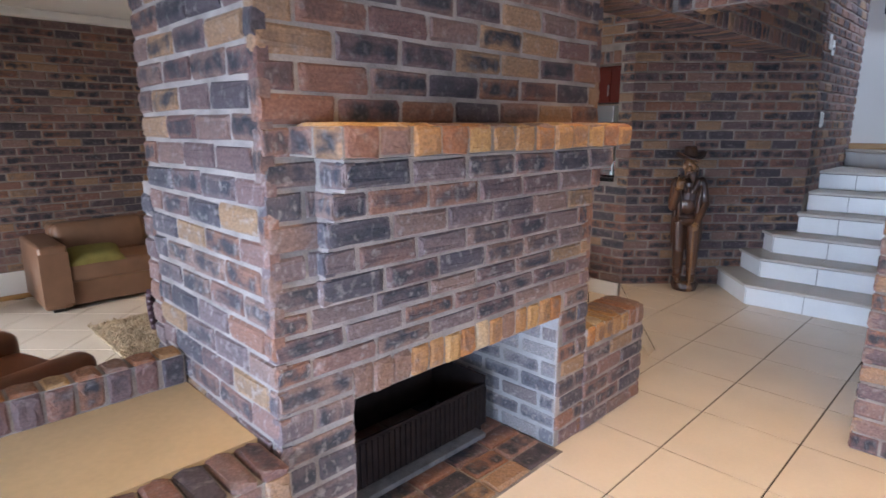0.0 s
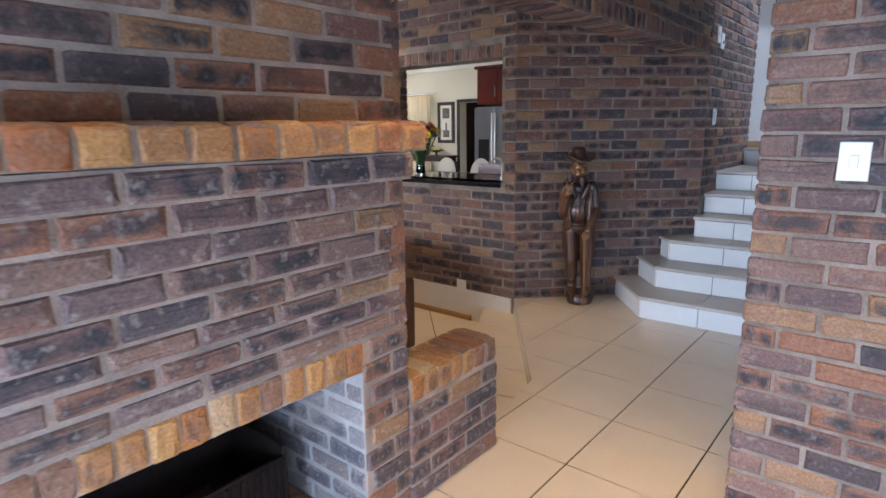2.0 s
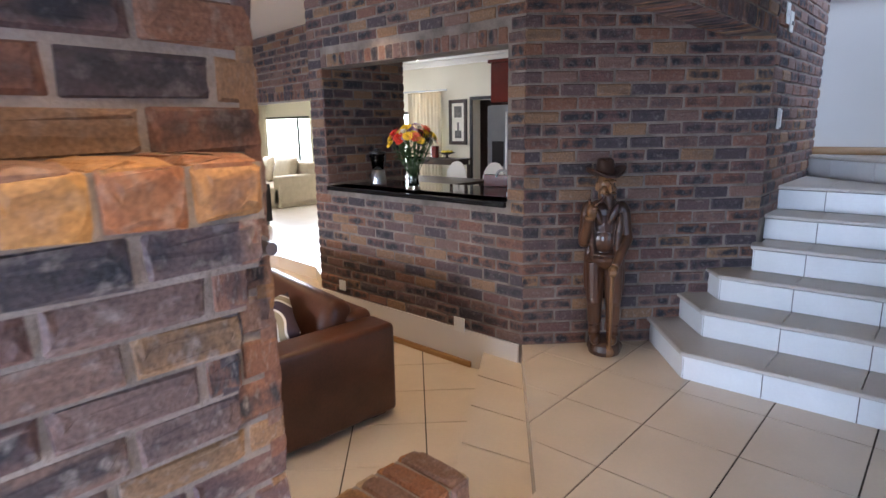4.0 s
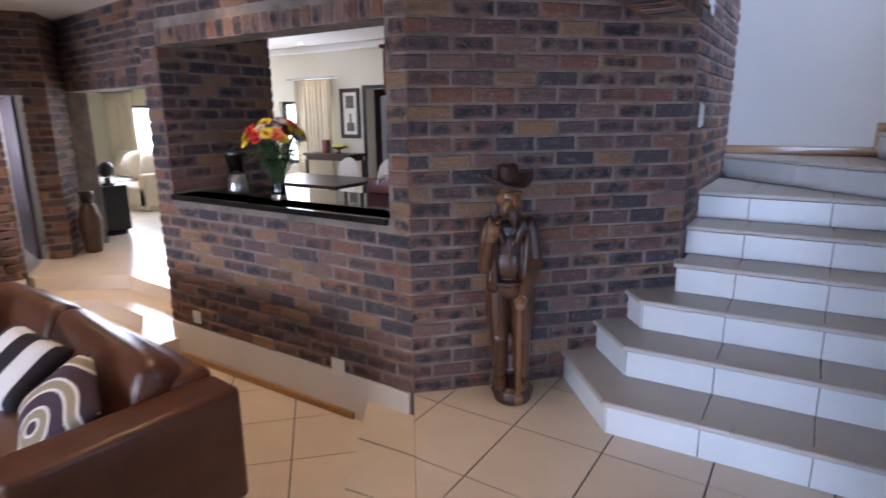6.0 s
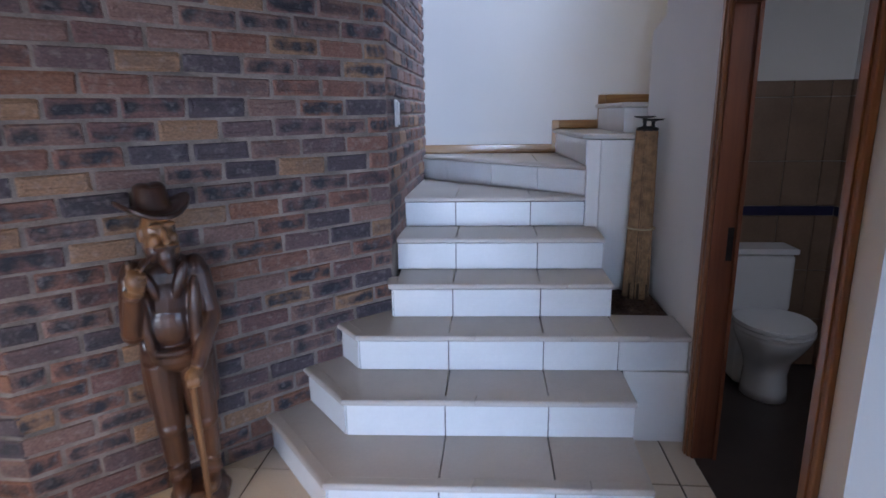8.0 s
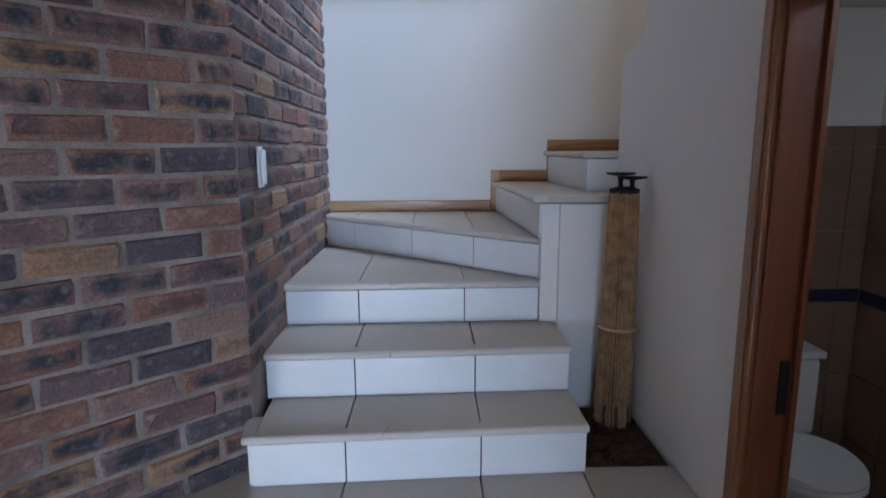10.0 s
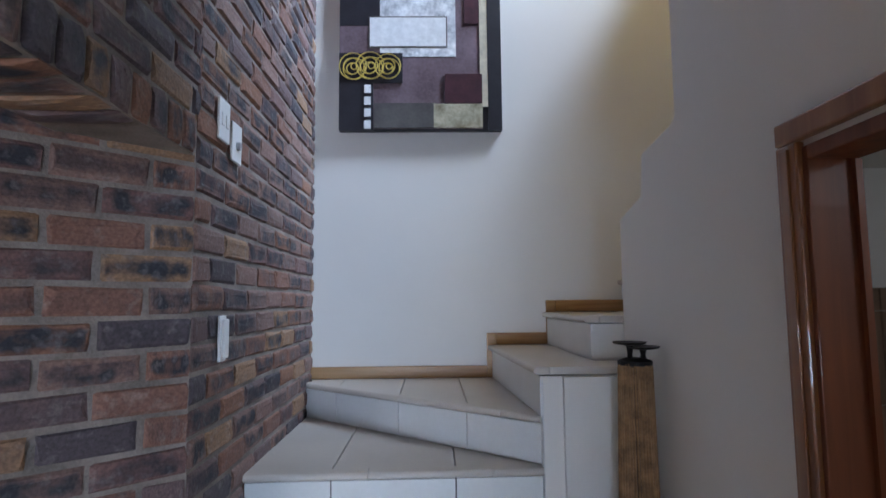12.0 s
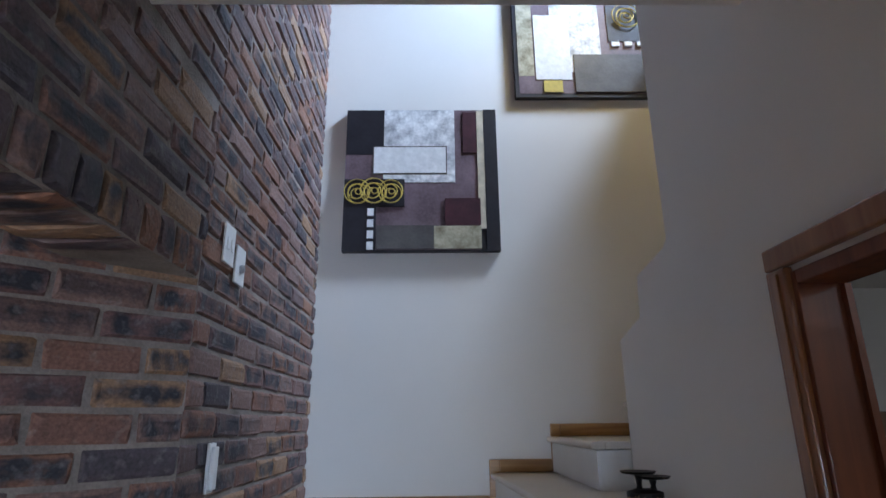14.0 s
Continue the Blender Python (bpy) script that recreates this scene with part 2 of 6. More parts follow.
def wood(name, c1, c2, rough=0.35, along="Z", scale=26.0, coat=0.2):
    m = bpy.data.materials.new(name)
    m.use_nodes = True
    nt = m.node_tree
    b = nt.nodes["Principled BSDF"]
    tc, mp, n = nt.nodes.new("ShaderNodeTexCoord"), nt.nodes.new("ShaderNodeMapping"), nt.nodes.new("ShaderNodeTexNoise")
    s = [scale] * 3
    s["XYZ".index(along)] = 1.4
    mp.inputs["Scale"].default_value = s
    n.inputs["Scale"].default_value, n.inputs["Detail"].default_value, n.inputs["Distortion"].default_value = 1.2, 5, 0.6
    r = nt.nodes.new("ShaderNodeValToRGB")
    r.color_ramp.elements[0].position, r.color_ramp.elements[1].position = 0.32, 0.7
    r.color_ramp.elements[0].color, r.color_ramp.elements[1].color = (*c1, 1), (*c2, 1)
    bp = nt.nodes.new("ShaderNodeBump")
    bp.inputs["Strength"].default_value, bp.inputs["Distance"].default_value = 0.15, 0.002
    for a, o in ((tc.outputs["Object"], mp.inputs[0]), (mp.outputs[0], n.inputs["Vector"]), (n.outputs["Fac"], r.inputs[0]), (r.outputs[0], b.inputs["Base Color"]),
                 (n.outputs["Fac"], bp.inputs["Height"]), (bp.outputs[0], b.inputs["Normal"])):
        nt.links.new(a, o)
    b.inputs["Roughness"].default_value, b.inputs["Coat Weight"].default_value = rough, coat
    return m


DOORWOOD = wood("varnished_door_wood", (0.115, 0.030, 0.011), (0.205, 0.062, 0.022), 0.55, coat=0.05)
SKIRT_X = wood("varnished_skirting_wood", (0.30, 0.15, 0.05), (0.46, 0.26, 0.10), along="X")
CARVED = wood("carved_statue_wood", (0.020, 0.008, 0.006), (0.085, 0.032, 0.016), 0.36, scale=9, coat=0.25)
CARVED_PALE = wood("carved_pale_wood", (0.12, 0.052, 0.020), (0.30, 0.145, 0.058), 0.38, scale=9, coat=0.25)
CARVED_MID = wood("carved_brown_wood", (0.045, 0.018, 0.010), (0.15, 0.060, 0.026), 0.38, scale=9, coat=0.25)


def glass(name, color=(1, 1, 1), rough=0.0, ior=1.45):
    m = bpy.data.materials.new(name)
    m.use_nodes = True
    b = m.node_tree.nodes["Principled BSDF"]
    b.inputs["Base Color"].default_value = (*color, 1)
    b.inputs["Transmission Weight"].default_value, b.inputs["Roughness"].default_value, b.inputs["IOR"].default_value = 1.0, rough, ior
    return m


GLASS = glass("clear_glass", (0.93, 0.97, 0.95))


def glow(name, color, strength):
    m = bpy.data.materials.new(name)
    m.use_nodes = True
    b = m.node_tree.nodes["Principled BSDF"]
    b.inputs["Base Color"].default_value = (0, 0, 0, 1)
    b.inputs["Emission Color"].default_value, b.inputs["Emission Strength"].default_value = (*color, 1), strength
    return m


BULB = glow("lit_bulb", (1.0, 0.86, 0.66), 12)
OUTSIDE = glow("bright_garden", (0.93, 1.0, 0.95), 7)

# ---- mesh helpers ----


def part(name, bm, material, parent=None, label="", smooth=False):
    me = bpy.data.meshes.new(name)
    bm.normal_update()
    bm.to_mesh(me)
    bm.free()
    if smooth:
        for p in me.polygons:
            p.use_smooth = True
    for m in material if isinstance(material, (list, tuple)) else [material]:
        me.materials.append(m)
    ob = new(name, me)
    if parent:
        ob.parent = parent
    if label:
        ob["label"] = label
    return ob


def thing(name, label, category, group="", kind="", at=None):
    ob = new(name)
    ob.empty_display_size = 0.05
    if at is not None:
        ob.matrix_world = at
    return tagged(ob, label, category, group, kind)


def bx(bm, x0, x1, y0, y1, z0, z1, bev=0.0, seg=2):
    """Adds an axis-aligned box, its edges rounded by bev."""
    g = bmesh.ops.create_cube(bm, size=1)
    vs = g["verts"]
    for v in vs:
        v.co = Vector(((x0 + x1) / 2 + v.co.x * (x1 - x0), (y0 + y1) / 2 + v.co.y * (y1 - y0), (z0 + z1) / 2 + v.co.z * (z1 - z0)))
    if bev:
        es = list({e for v in vs for e in v.link_edges})
        bmesh.ops.bevel(bm, geom=es, offset=bev, segments=seg, profile=0.5, affect="EDGES")
    return bm


def box(*a, **k):
    return bx(bmesh.new(), *a, **k)


def prism(pts, z0, z1, bm=None):
    """A solid between two heights over a plan polygon (counter-clockwise)."""
    bm = bm or bmesh.new()
    lo = [bm.verts.new((x, y, z0)) for x, y in pts]
    hi = [bm.verts.new((x, y, z1)) for x, y in pts]
    bm.faces.new(list(reversed(lo)))
    bm.faces.new(hi)
    n = len(pts)
    for i in range(n):
        bm.faces.new((lo[i], lo[(i + 1) % n], hi[(i + 1) % n], hi[i]))
    return bm


def lathe(profile, seg=24, bm=None, cx=0, cy=0):
    """A turned solid from (radius, height) pairs."""
    bm = bm or bmesh.new()
    rings = []
    for r, z in profile:
        rings.append([bm.verts.new((cx + r * math.cos(2 * math.pi * i / seg), cy + r * math.sin(2 * math.pi * i / seg), z)) for i in range(seg)])
    for a, b in zip(rings, rings[1:]):
        for i in range(seg):
            bm.faces.new((a[i], a[(i + 1) % seg], b[(i + 1) % seg], b[i]))
    bm.faces.new(list(reversed(rings[0])))
    bm.faces.new(rings[-1])
    return bm


def tube(bm, a, b, r0, r1, seg=10):
    a, b = Vector(a), Vector(b)
    g = bmesh.ops.create_cone(bm, cap_ends=True, segments=seg, radius1=r0, radius2=r1, depth=(b - a).length)
    m = Matrix.Translation((a + b) / 2) @ (b - a).to_track_quat("Z", "Y").to_matrix().to_4x4()
    bmesh.ops.transform(bm, matrix=m, verts=g["verts"])
    return bm


def ball(bm, c, s, seg=14, rot=None):
    g = bmesh.ops.create_uvsphere(bm, u_segments=seg, v_segments=max(6, seg // 2 + 2), radius=1)
    m = Matrix.Translation(c) @ (rot or Matrix()) @ Matrix.Diagonal((*s, 1))
    bmesh.ops.transform(bm, matrix=m, verts=g["verts"])
    return bm


def wall(name, p0, p1, thick, z0, z1, material, holes=(), label="", category="wall"):
    """A wall whose face runs from p0 to p1 with its outer side on the right; holes are (u0, u1, z0, z1)."""
    p0, p1 = Vector((*p0, 0)), Vector((*p1, 0))
    U = (p1 - p0).normalized()
    N = U.cross(Vector((0, 0, 1)))
    L = (p1 - p0).length
    us = sorted({0.0, L, *[min(max(h[k], 0), L) for h in holes for k in (0, 1)]})
    zs = sorted({z0, z1, *[min(max(h[k], z0), z1) for h in holes for k in (2, 3)]})
    bm = bmesh.new()
    for ua, ub in zip(us, us[1:]):
        za = None
        for zl, zh in zip(zs, zs[1:]):
            um, zm = (ua + ub) / 2, (zl + zh) / 2
            if any(h[0] < um < h[1] and h[2] < zm < h[3] for h in holes):
                continue
            vs = []
            for z in (zl, zh):
                for u, d in ((ua, 0), (ub, 0), (ub, -thick), (ua, -thick)):
                    vs.append(bm.verts.new(p0 + U * u + N * d + Vector((0, 0, z))))
            for f in ((3, 2, 1, 0), (4, 5, 6, 7), (0, 1, 5, 4), (1, 2, 6, 5), (2, 3, 7, 6), (3, 0, 4, 7)):
                bm.faces.new([vs[i] for i in f])
    bmesh.ops.remove_doubles(bm, verts=bm.verts, dist=1e-5)
    # drop the inner faces where two blocks meet
    seen = {}
    for f in bm.faces:
        seen.setdefault(tuple(round(c, 4) for c in f.calc_center_median()), []).append(f)
    bmesh.ops.delete(bm, geom=[f for fs in seen.values() if len(fs) > 1 for f in fs], context="FACES")
    ob = part(name, bm, material)
    return tagged(ob, label, category, kind="structure")


# ---- brickwork ----
BL, BH, JOINT = 0.2205, 0.0715, 0.013
COURSE = BH + JOINT


def brick_mesh(length, height, seed):
    """One worn brick face: a shallow block with chamfered, slightly uneven edges; front along -y, its back at y = 0.03."""
    rnd = random.Random(seed)
    bm = bmesh.new()
    core = bm.verts.layers.float.new("core")
    j = lambda k=0.003: rnd.uniform(-k, k)
    hl, hh = length / 2, height / 2

    def ring(inset, y, k, ky):
        """Eight points round the brick: corners cut back, edges a little wavy."""
        l, h, q = hl - inset, hh - inset, 0.30 * hh
        pts = [(-l + q, -h), (l - q, -h), (l, -h + q), (l, h - q), (l - q, h), (-l + q, h), (-l, h - q), (-l, -h + q)]
        if inset < 0.001:
            pts = [(-l + q * .35, -h), (l - q * .35, -h), (l, -h + q * .35), (l, h - q * .35), (l - q * .35, h), (-l + q * .35, h), (-l, h - q * .35), (-l, -h + q * .35)]
        return [bm.verts.new((x + j(k), y + j(ky), z + j(k))) for x, z in pts]
    B, M, F, G = ring(0.0, 0.03, 0.001, 0), ring(0.0, 0.0, 0.0035, 0.0010), ring(0.0065, -0.0078, 0.0055, 0.0030), ring(0.0195, -0.0092, 0.007, 0.0020)
    for v in G:
        v[core] = 1.0
    bm.faces.new(G)
    for r, t in ((B, M), (M, F), (F, G)):
        for i in range(8):
            bm.faces.new((r[i], r[(i + 1) % 8], t[(i + 1) % 8], t[i]))
    me = bpy.data.meshes.new("brick")
    bm.normal_update()
    bm.to_mesh(me)
    bm.free()
    return me


def brick_set(length, height, material, n=11):
    out = []
    for k in range(n):
        me = brick_mesh(length, height, k * 7 + int(length * 1000))
        me.materials.append(material)
        out.append(me)
    return out


STRETCH = brick_set(BL, BH, BRICK)
STRETCH_LIMED = brick_set(BL, BH, BRICK_LIMED)
STRETCH_JAMB = brick_set(BL, BH, BRICK_JAMB)
SOLDIER = brick_set(0.074, 0.105, BRICK)
SOLDIER_TAN = brick_set(0.074, 0.105, BRICK_TAN)
HEADER_TAN = brick_set(0.098, 0.075, BRICK_TAN)
HEADER_DARK = brick_set(0.098, 0.075, BRICK)
PENDING = []


def put_bricks(parent, specs, near, limit):
    """Bricks nearest to a point as objects of their own, the rest joined. Specs: (mesh, matrix)."""
    PENDING.append((parent, specs, near, limit))


def build_bricks():
    for parent, specs, near, limit in PENDING:
        nv = Vector(near)
        specs = sorted(specs, key=lambda s: (s[1].translation - nv).length)
        for me, m in specs[:limit]:
            ob = new("brick", me)
            ob.parent = parent
            ob.matrix_parent_inverse = parent.matrix_world.inverted()
            ob.matrix_world = m
        rest = specs[limit:]
        if rest:
            V, F, K = [], [], []
            for me, m in rest:
                K += [d.value for d in me.attributes["core"].data]
                o = len(V)
                V += [m @ v.co for v in me.vertices]
                F += [[o + i for i in p.vertices] for p in me.polygons]
            me2 = bpy.data.meshes.new("brickwork")
            me2.from_pydata(V, [], F)
            me2.attributes.new("core", "FLOAT", "POINT").data.foreach_set("value", K)
            me2.materials.append(rest[0][0].materials[0])
            ob = new("brickwork", me2)
            ob.parent = parent
            ob.matrix_parent_inverse = parent.matrix_world.inverted()
            ob["kind"] = "stuff"


def frame_of(U, N):
    """Rotation that carries brick axes (x along, -y outward) to the wall."""
    return Matrix((( U.x, -N.x, 0), (U.y, -N.y, 0), (0, 0, 1))).to_4x4()


def face_bricks(p0, p1, z0, z1, holes=(), shift=0, seed=1, ext=(0.0065, 0.0065), out=0.0, course=COURSE, meshes=None):
    """Stretcher bond over one wall face from p0 to p1 (outer side on the right). Holes: (u0, u1, z0, z1)."""
    rnd = random.Random(seed)
    p0, p1 = Vector((*p0, 0)), Vector((*p1, 0))
    U = (p1 - p0).normalized()
    N = U.cross(Vector((0, 0, 1)))
    L = (p1 - p0).length
    R = frame_of(U, N)
    specs = []
    n = int((z1 - z0 + 0.004) / course + 0.35)
    step = BL + JOINT
    for i in range(n):
        zb = z0 + i * course
        zt = min(zb + course - JOINT, z1 - 0.003)
        spans = [(-ext[0], L + ext[1])]
        for h in holes:
            if h[2] < zt - 0.01 and h[3] > zb + 0.01:
                ns = []
                for a, b in spans:
                    if h[1] <= a or h[0] >= b:
                        ns.append((a, b))
                        continue
                    if h[0] - a > 0.03:
                        ns.append((a, h[0]))
                    if b - h[1] > 0.03:
                        ns.append((h[1], b))
                spans = ns
        off = ((i + shift) % 2) * step / 2
        for a, b in spans:
            k = math.floor((a - off) / step)
            u = off + k * step
            cuts = []
            while u < b:
                s, e = max(u, a), min(u + BL, b)
                if e - s > 0.03:
                    cuts.append([s, e])
                elif cuts and e - s > 0.001 and e == b:
                    cuts[-1][1] = b
                u += step
            if cuts and cuts[0][0] - a < JOINT * 1.5:
                cuts[0][0] = a
            if cuts and b - cuts[-1][1] < JOINT * 2.5:
                cuts[-1][1] = b
            for s, e in cuts:
                me = rnd.choice(meshes or STRETCH)
                m = Matrix.Translation(p0 + U * ((s + e) / 2) + N * (out + rnd.uniform(-0.0025, 0.002)) + Vector((0, 0, (zb + zt) / 2 + rnd.uniform(-.0015, .0015)))) @ R \
                    @ Matrix.Rotation(rnd.uniform(-0.006, 0.006), 4, "Y") @ Matrix.Diagonal(((e - s) / BL, 1, (zt - zb) / BH, 1))
                specs.append((me, m))
    return specs


def row_bricks(p0, p1, zc, meshes, pitch, seed=3, out=0.0, scale_z=1.0, flat=False):
    """One row of upright or header bricks along a line; flat: lying with their faces up."""
    rnd = random.Random(seed)
    p0, p1 = Vector((*p0, 0)), Vector((*p1, 0))
    U = (p1 - p0).normalized()
    N = U.cross(Vector((0, 0, 1)))
    L = (p1 - p0).length
    n = max(1, round(L / pitch))
    R = frame_of(U, N)
    specs = []
    for i in range(n):
        u = (i + 0.5) * L / n
        m = Matrix.Translation(p0 + U * u + N * (out + rnd.uniform(-0.002, 0.003)) + Vector((0, 0, zc + rnd.uniform(-0.002, 0.002)))) @ R
        if flat:
            m = m @ Matrix.Rotation(radians(-90), 4, "X")
        specs.append((rnd.choice(meshes), m @ Matrix.Diagonal((L / n / pitch, 1, scale_z, 1))))
    return specs

# ---- floors ----


def clip(poly, a, b, c):
    """The part of a plan polygon where a*x + b*y <= c."""
    out = []
    for i, p in enumerate(poly):
        q = poly[(i + 1) % len(poly)]
        dp, dq = a * p[0] + b * p[1] - c, a * q[0] + b * q[1] - c
        if dp <= 0:
            out.append(p)
        if dp * dq < 0:
            t = dp / (dp - dq)
            out.append((p[0] + t * (q[0] - p[0]), p[1] + t * (q[1] - p[1])))
    return out


def east_of(p, q):
    """Half plane on the east side of the line from p to q, as clip() takes it."""
    nx, ny = -(p[1] - q[1]), -(q[0] - p[0])
    return nx, ny, nx * p[0] + ny * p[1]


E1 = [(-2.276, 4.761), (-1.295, 3.431), (-1.17, 2.70)]
hall = [(-1.17, -2.6), (1.7, -2.6), (1.7, 6.6), (-1.3, 6.6), (-1.3, 5.92), (-2.276, 4.90), E1[0], E1[1], E1[2]]
floor = tagged(part("floor", prism(hall, -0.45, -0.02), TILE), "cream ceramic tiled floor with dark grout lines", "floor", kind="structure")
part("grout", prism(hall, -0.02, -0.006), GROUT, floor)
TILES = []
for i in range(-4, 8):
    for j in range(-10, 10):
        x0, y0 = -0.725 + i * 0.456, 2.28 + j * 0.493
        sq = [(x0 + .004, y0 + .004), (x0 + .452, y0 + .004), (x0 + .452, y0 + .489), (x0 + .004, y0 + .489)]
        if y0 > 5.6 or x0 > 1.6 or y0 < -2.5:
            continue
        low = clip(sq, 0, 1, E1[1][1])
        pieces = [(clip(sq, 0, -1, -E1[1][1]), east_of(E1[0], E1[1])), (clip(low, 0, -1, -2.70), east_of(E1[1], E1[2])), (clip(low, 0, 1, 2.70), (-1, 0, 1.165))]
        cut = []
        for k, (pc, hp) in enumerate(pieces):
            if len(pc) < 3:
                continue
            pc = clip(pc, *hp)
            if k == 0 and len(pc) >= 3:
                pc = clip(pc, -0.7071, 0.7071, 4.985)
            if len(pc) >= 3:
                cut.append(pc)
        whole = sum(abs(sum(p[a][0] * p[(a + 1) % len(p)][1] - p[(a + 1) % len(p)][0] * p[a][1] for a in range(len(p)))) / 2 for p in cut)
        if whole > 0.98 * 0.448 * 0.485:
            cut = [sq]
        TILES += cut


def lay_tiles():
    for pc in TILES:
        part("floor_tile", prism(pc, -0.02, 0.0), TILE, floor)


# steps down into the sunken lounge
LZ = -0.29
E2 = [(-2.62, 4.761), (-1.70, 3.33), (-1.50, 2.70)]
part_t = tagged(part("lounge_step", prism([E2[2], E1[2], E1[1], E1[0], E2[0], E2[1]], LZ - 0.1, -0.152), GROUT), "cream tiled step down to the sunken lounge", "step", kind="structure")
lounge = tagged(part("floor_lounge", box(-8.0, -1.18, -2.6, 5.6, LZ - 0.12, LZ - 0.006), GROUT), "cream tiles laid diagonally in the sunken lounge", "floor", kind="structure")


def lay_step(ea, eb, n):
    """Tread tiles of the step between two edges, and the riser tiles below the outer one."""
    for k in range(2):
        for i in range(n[k]):
            f0, f1 = (i + 0.012) / n[k], (i + 0.988) / n[k]
            q = [Vector(p).lerp(Vector(r), f) for p, r, f in ((ea[k], ea[k + 1], f0), (ea[k], ea[k + 1], f1), (eb[k], eb[k + 1], f1), (eb[k], eb[k + 1], f0))]
            c = sum(q, Vector((0, 0))) / 4
            q = [(p + (c - p) * 0.012)[:] for p in q]
            if sum(q[a][0] * q[(a + 1) % 4][1] - q[(a + 1) % 4][0] * q[a][1] for a in range(4)) < 0:
                q = q[::-1]
            part("tread_tile", prism(q, -0.153, -0.138), TILE, part_t)


def lay_lounge():
    c = math.sqrt(0.5)
    for i in range(-20, 20):
        for j in range(-20, 20):
            cx, cy = -4.0 + (i - j) * 0.45 * c, 2.0 + (i + j) * 0.45 * c
            if -7.0 < cx < -1.3 and -2.9 < cy < 5.5:
                h = 0.4425 * c
                ob = part("floor_tile", prism([(cx, cy - h), (cx + h, cy), (cx, cy + h), (cx - h, cy)], LZ - 0.02, LZ), TILE, lounge)


E3 = [(-7.2, 4.72), (-6.90, 4.72), (-6.2, 5.27), (-5.35, 5.22), (-4.55, 4.80)]
tagged(part("floor_landing", prism([*E3, (-4.55, 4.97), (-2.4, 4.97), (-1.4, 5.9), (-1.4, 9.6), (-14, 9.6), (-14, 4.8)], -0.4, 0.0), TILE), "cream tiled raised floor of the far rooms", "floor", kind="structure")
tagged(part("landing_step", prism([(-6.90, 4.38), (-6.1, 4.93), (-5.3, 4.89), (-4.55, 4.45), *E3[1:][::-1]], LZ - 0.1, -0.145), TILE), "cream tiled step up from the lounge", "step", kind="structure")

# ---- walls ----
WS = [(-2.276, 4.761), (-1.124, 5.913)]
w_statue = wall("wall_statue", *WS, 0.22, 0, CEIL, MORTAR, label="diagonal clinker brick wall behind the carved figure")
put_bricks(w_statue, face_bricks(*WS, 0.004, CEIL, seed=11, ext=(0.006, -0.002)), (-1.6, 5.3, 1.2), 300)

w_stair = wall("wall_stair", (-1.124, 5.913), (-1.124, 7.49), 0.22, 0, 6.6, MORTAR, label="tall clinker brick wall beside the stairs")
put_bricks(w_stair, face_bricks((-1.124, 5.913), (-1.124, 7.49), 0.855, 6.0, seed=12, shift=1, ext=(0.0, 0)), (-1.1, 6.3, 1.8), 300)

HX = lambda x: x + 4.60
w_hatch = wall("wall_hatch", (-4.60, 4.761), (-2.276, 4.761), 0.22, LZ - 0.1, CEIL, MORTAR, [(HX(-4.42), HX(-2.41), 1.0, 2.03)],
               label="clinker brick wall with a serving hatch to the kitchen")
hs = face_bricks((-4.60, 4.761), (-2.276, 4.761), 0.002, CEIL, [(HX(-4.42), HX(-2.41), 0.94, 2.14)], seed=13)
put_bricks(w_hatch, hs, (-3.0, 4.76, 0.8), 300)
put_bricks(w_hatch, row_bricks((-4.42, 4.761), (-2.41, 4.761), 2.085, SOLDIER, 0.0855, seed=5), (-3, 4.7, 2), 40)
tagged(part("skirting_tile", box(-4.60, -2.30, 4.745, 4.762, LZ, -0.004), PLASTER), "pale plastered band at the foot of the brick wall", "skirting", kind="structure")
tagged(part("skirting_rail", box(-4.5, -2.72, 4.722, 4.744, LZ, LZ + 0.05, bev=0.006), SKIRT_X), "varnished wooden skirting on the lounge floor", "skirting", kind="structure")

w_part = wall("wall_partition", (-4.42, 4.985), (-4.42, 5.75), 0.15, 0, CEIL, MORTAR, label="short brick partition beside the kitchen hatch")
put_bricks(w_part, face_bricks((-4.42, 4.765), (-4.42, 5.75), 1.02, CEIL, [(-.1, .22, 2.02, 3)], seed=14), (-4.42, 5.2, 1.5), 200)
put_bricks(w_part, face_bricks((-4.58, 5.75), (-4.58, 4.761), 0.0, CEIL, seed=15), (-4.58, 4.8, 1), 60)
put_bricks(w_part, face_bricks((-4.42, 5.75), (-4.58, 5.75), 0.0, CEIL, seed=16), (-4.58, 5.8, 1), 60)

WA = [(-6.95, -2.6), (-6.95, 4.68)]
w_a = wall("wall_lounge", *WA, 0.25, LZ - 0.1, CEIL, MORTAR, label="long clinker brick wall of the lounge")
put_bricks(w_a, face_bricks(*WA, 0.002, CEIL, seed=17), (-6.95, 3.6, 1.2), 300)
tagged(part("skirting_lounge", box(-6.952, -6.935, -2.5, 4.66, LZ, -0.004), PLASTER), "pale plastered band at the foot of the lounge wall", "skirting", kind="structure")
tagged(part("skirting_rail", box(-6.935, -6.91, -2.5, 4.4, LZ, LZ + 0.05, bev=0.006), wood("varnished_skirting_y", (0.30, 0.15, 0.05), (0.46, 0.26, 0.10), along="Y")), "varnished wooden skirting along the lounge wall", "skirting", kind="structure")
WB = [(-7.95, 4.66), (-7.50, 5.36)]
w_b = wall("wall_doorway", *WB, 0.22, 0, CEIL, MORTAR, [(0.08, 0.61, -1, 1.79)], label="angled brick wall with a doorway")
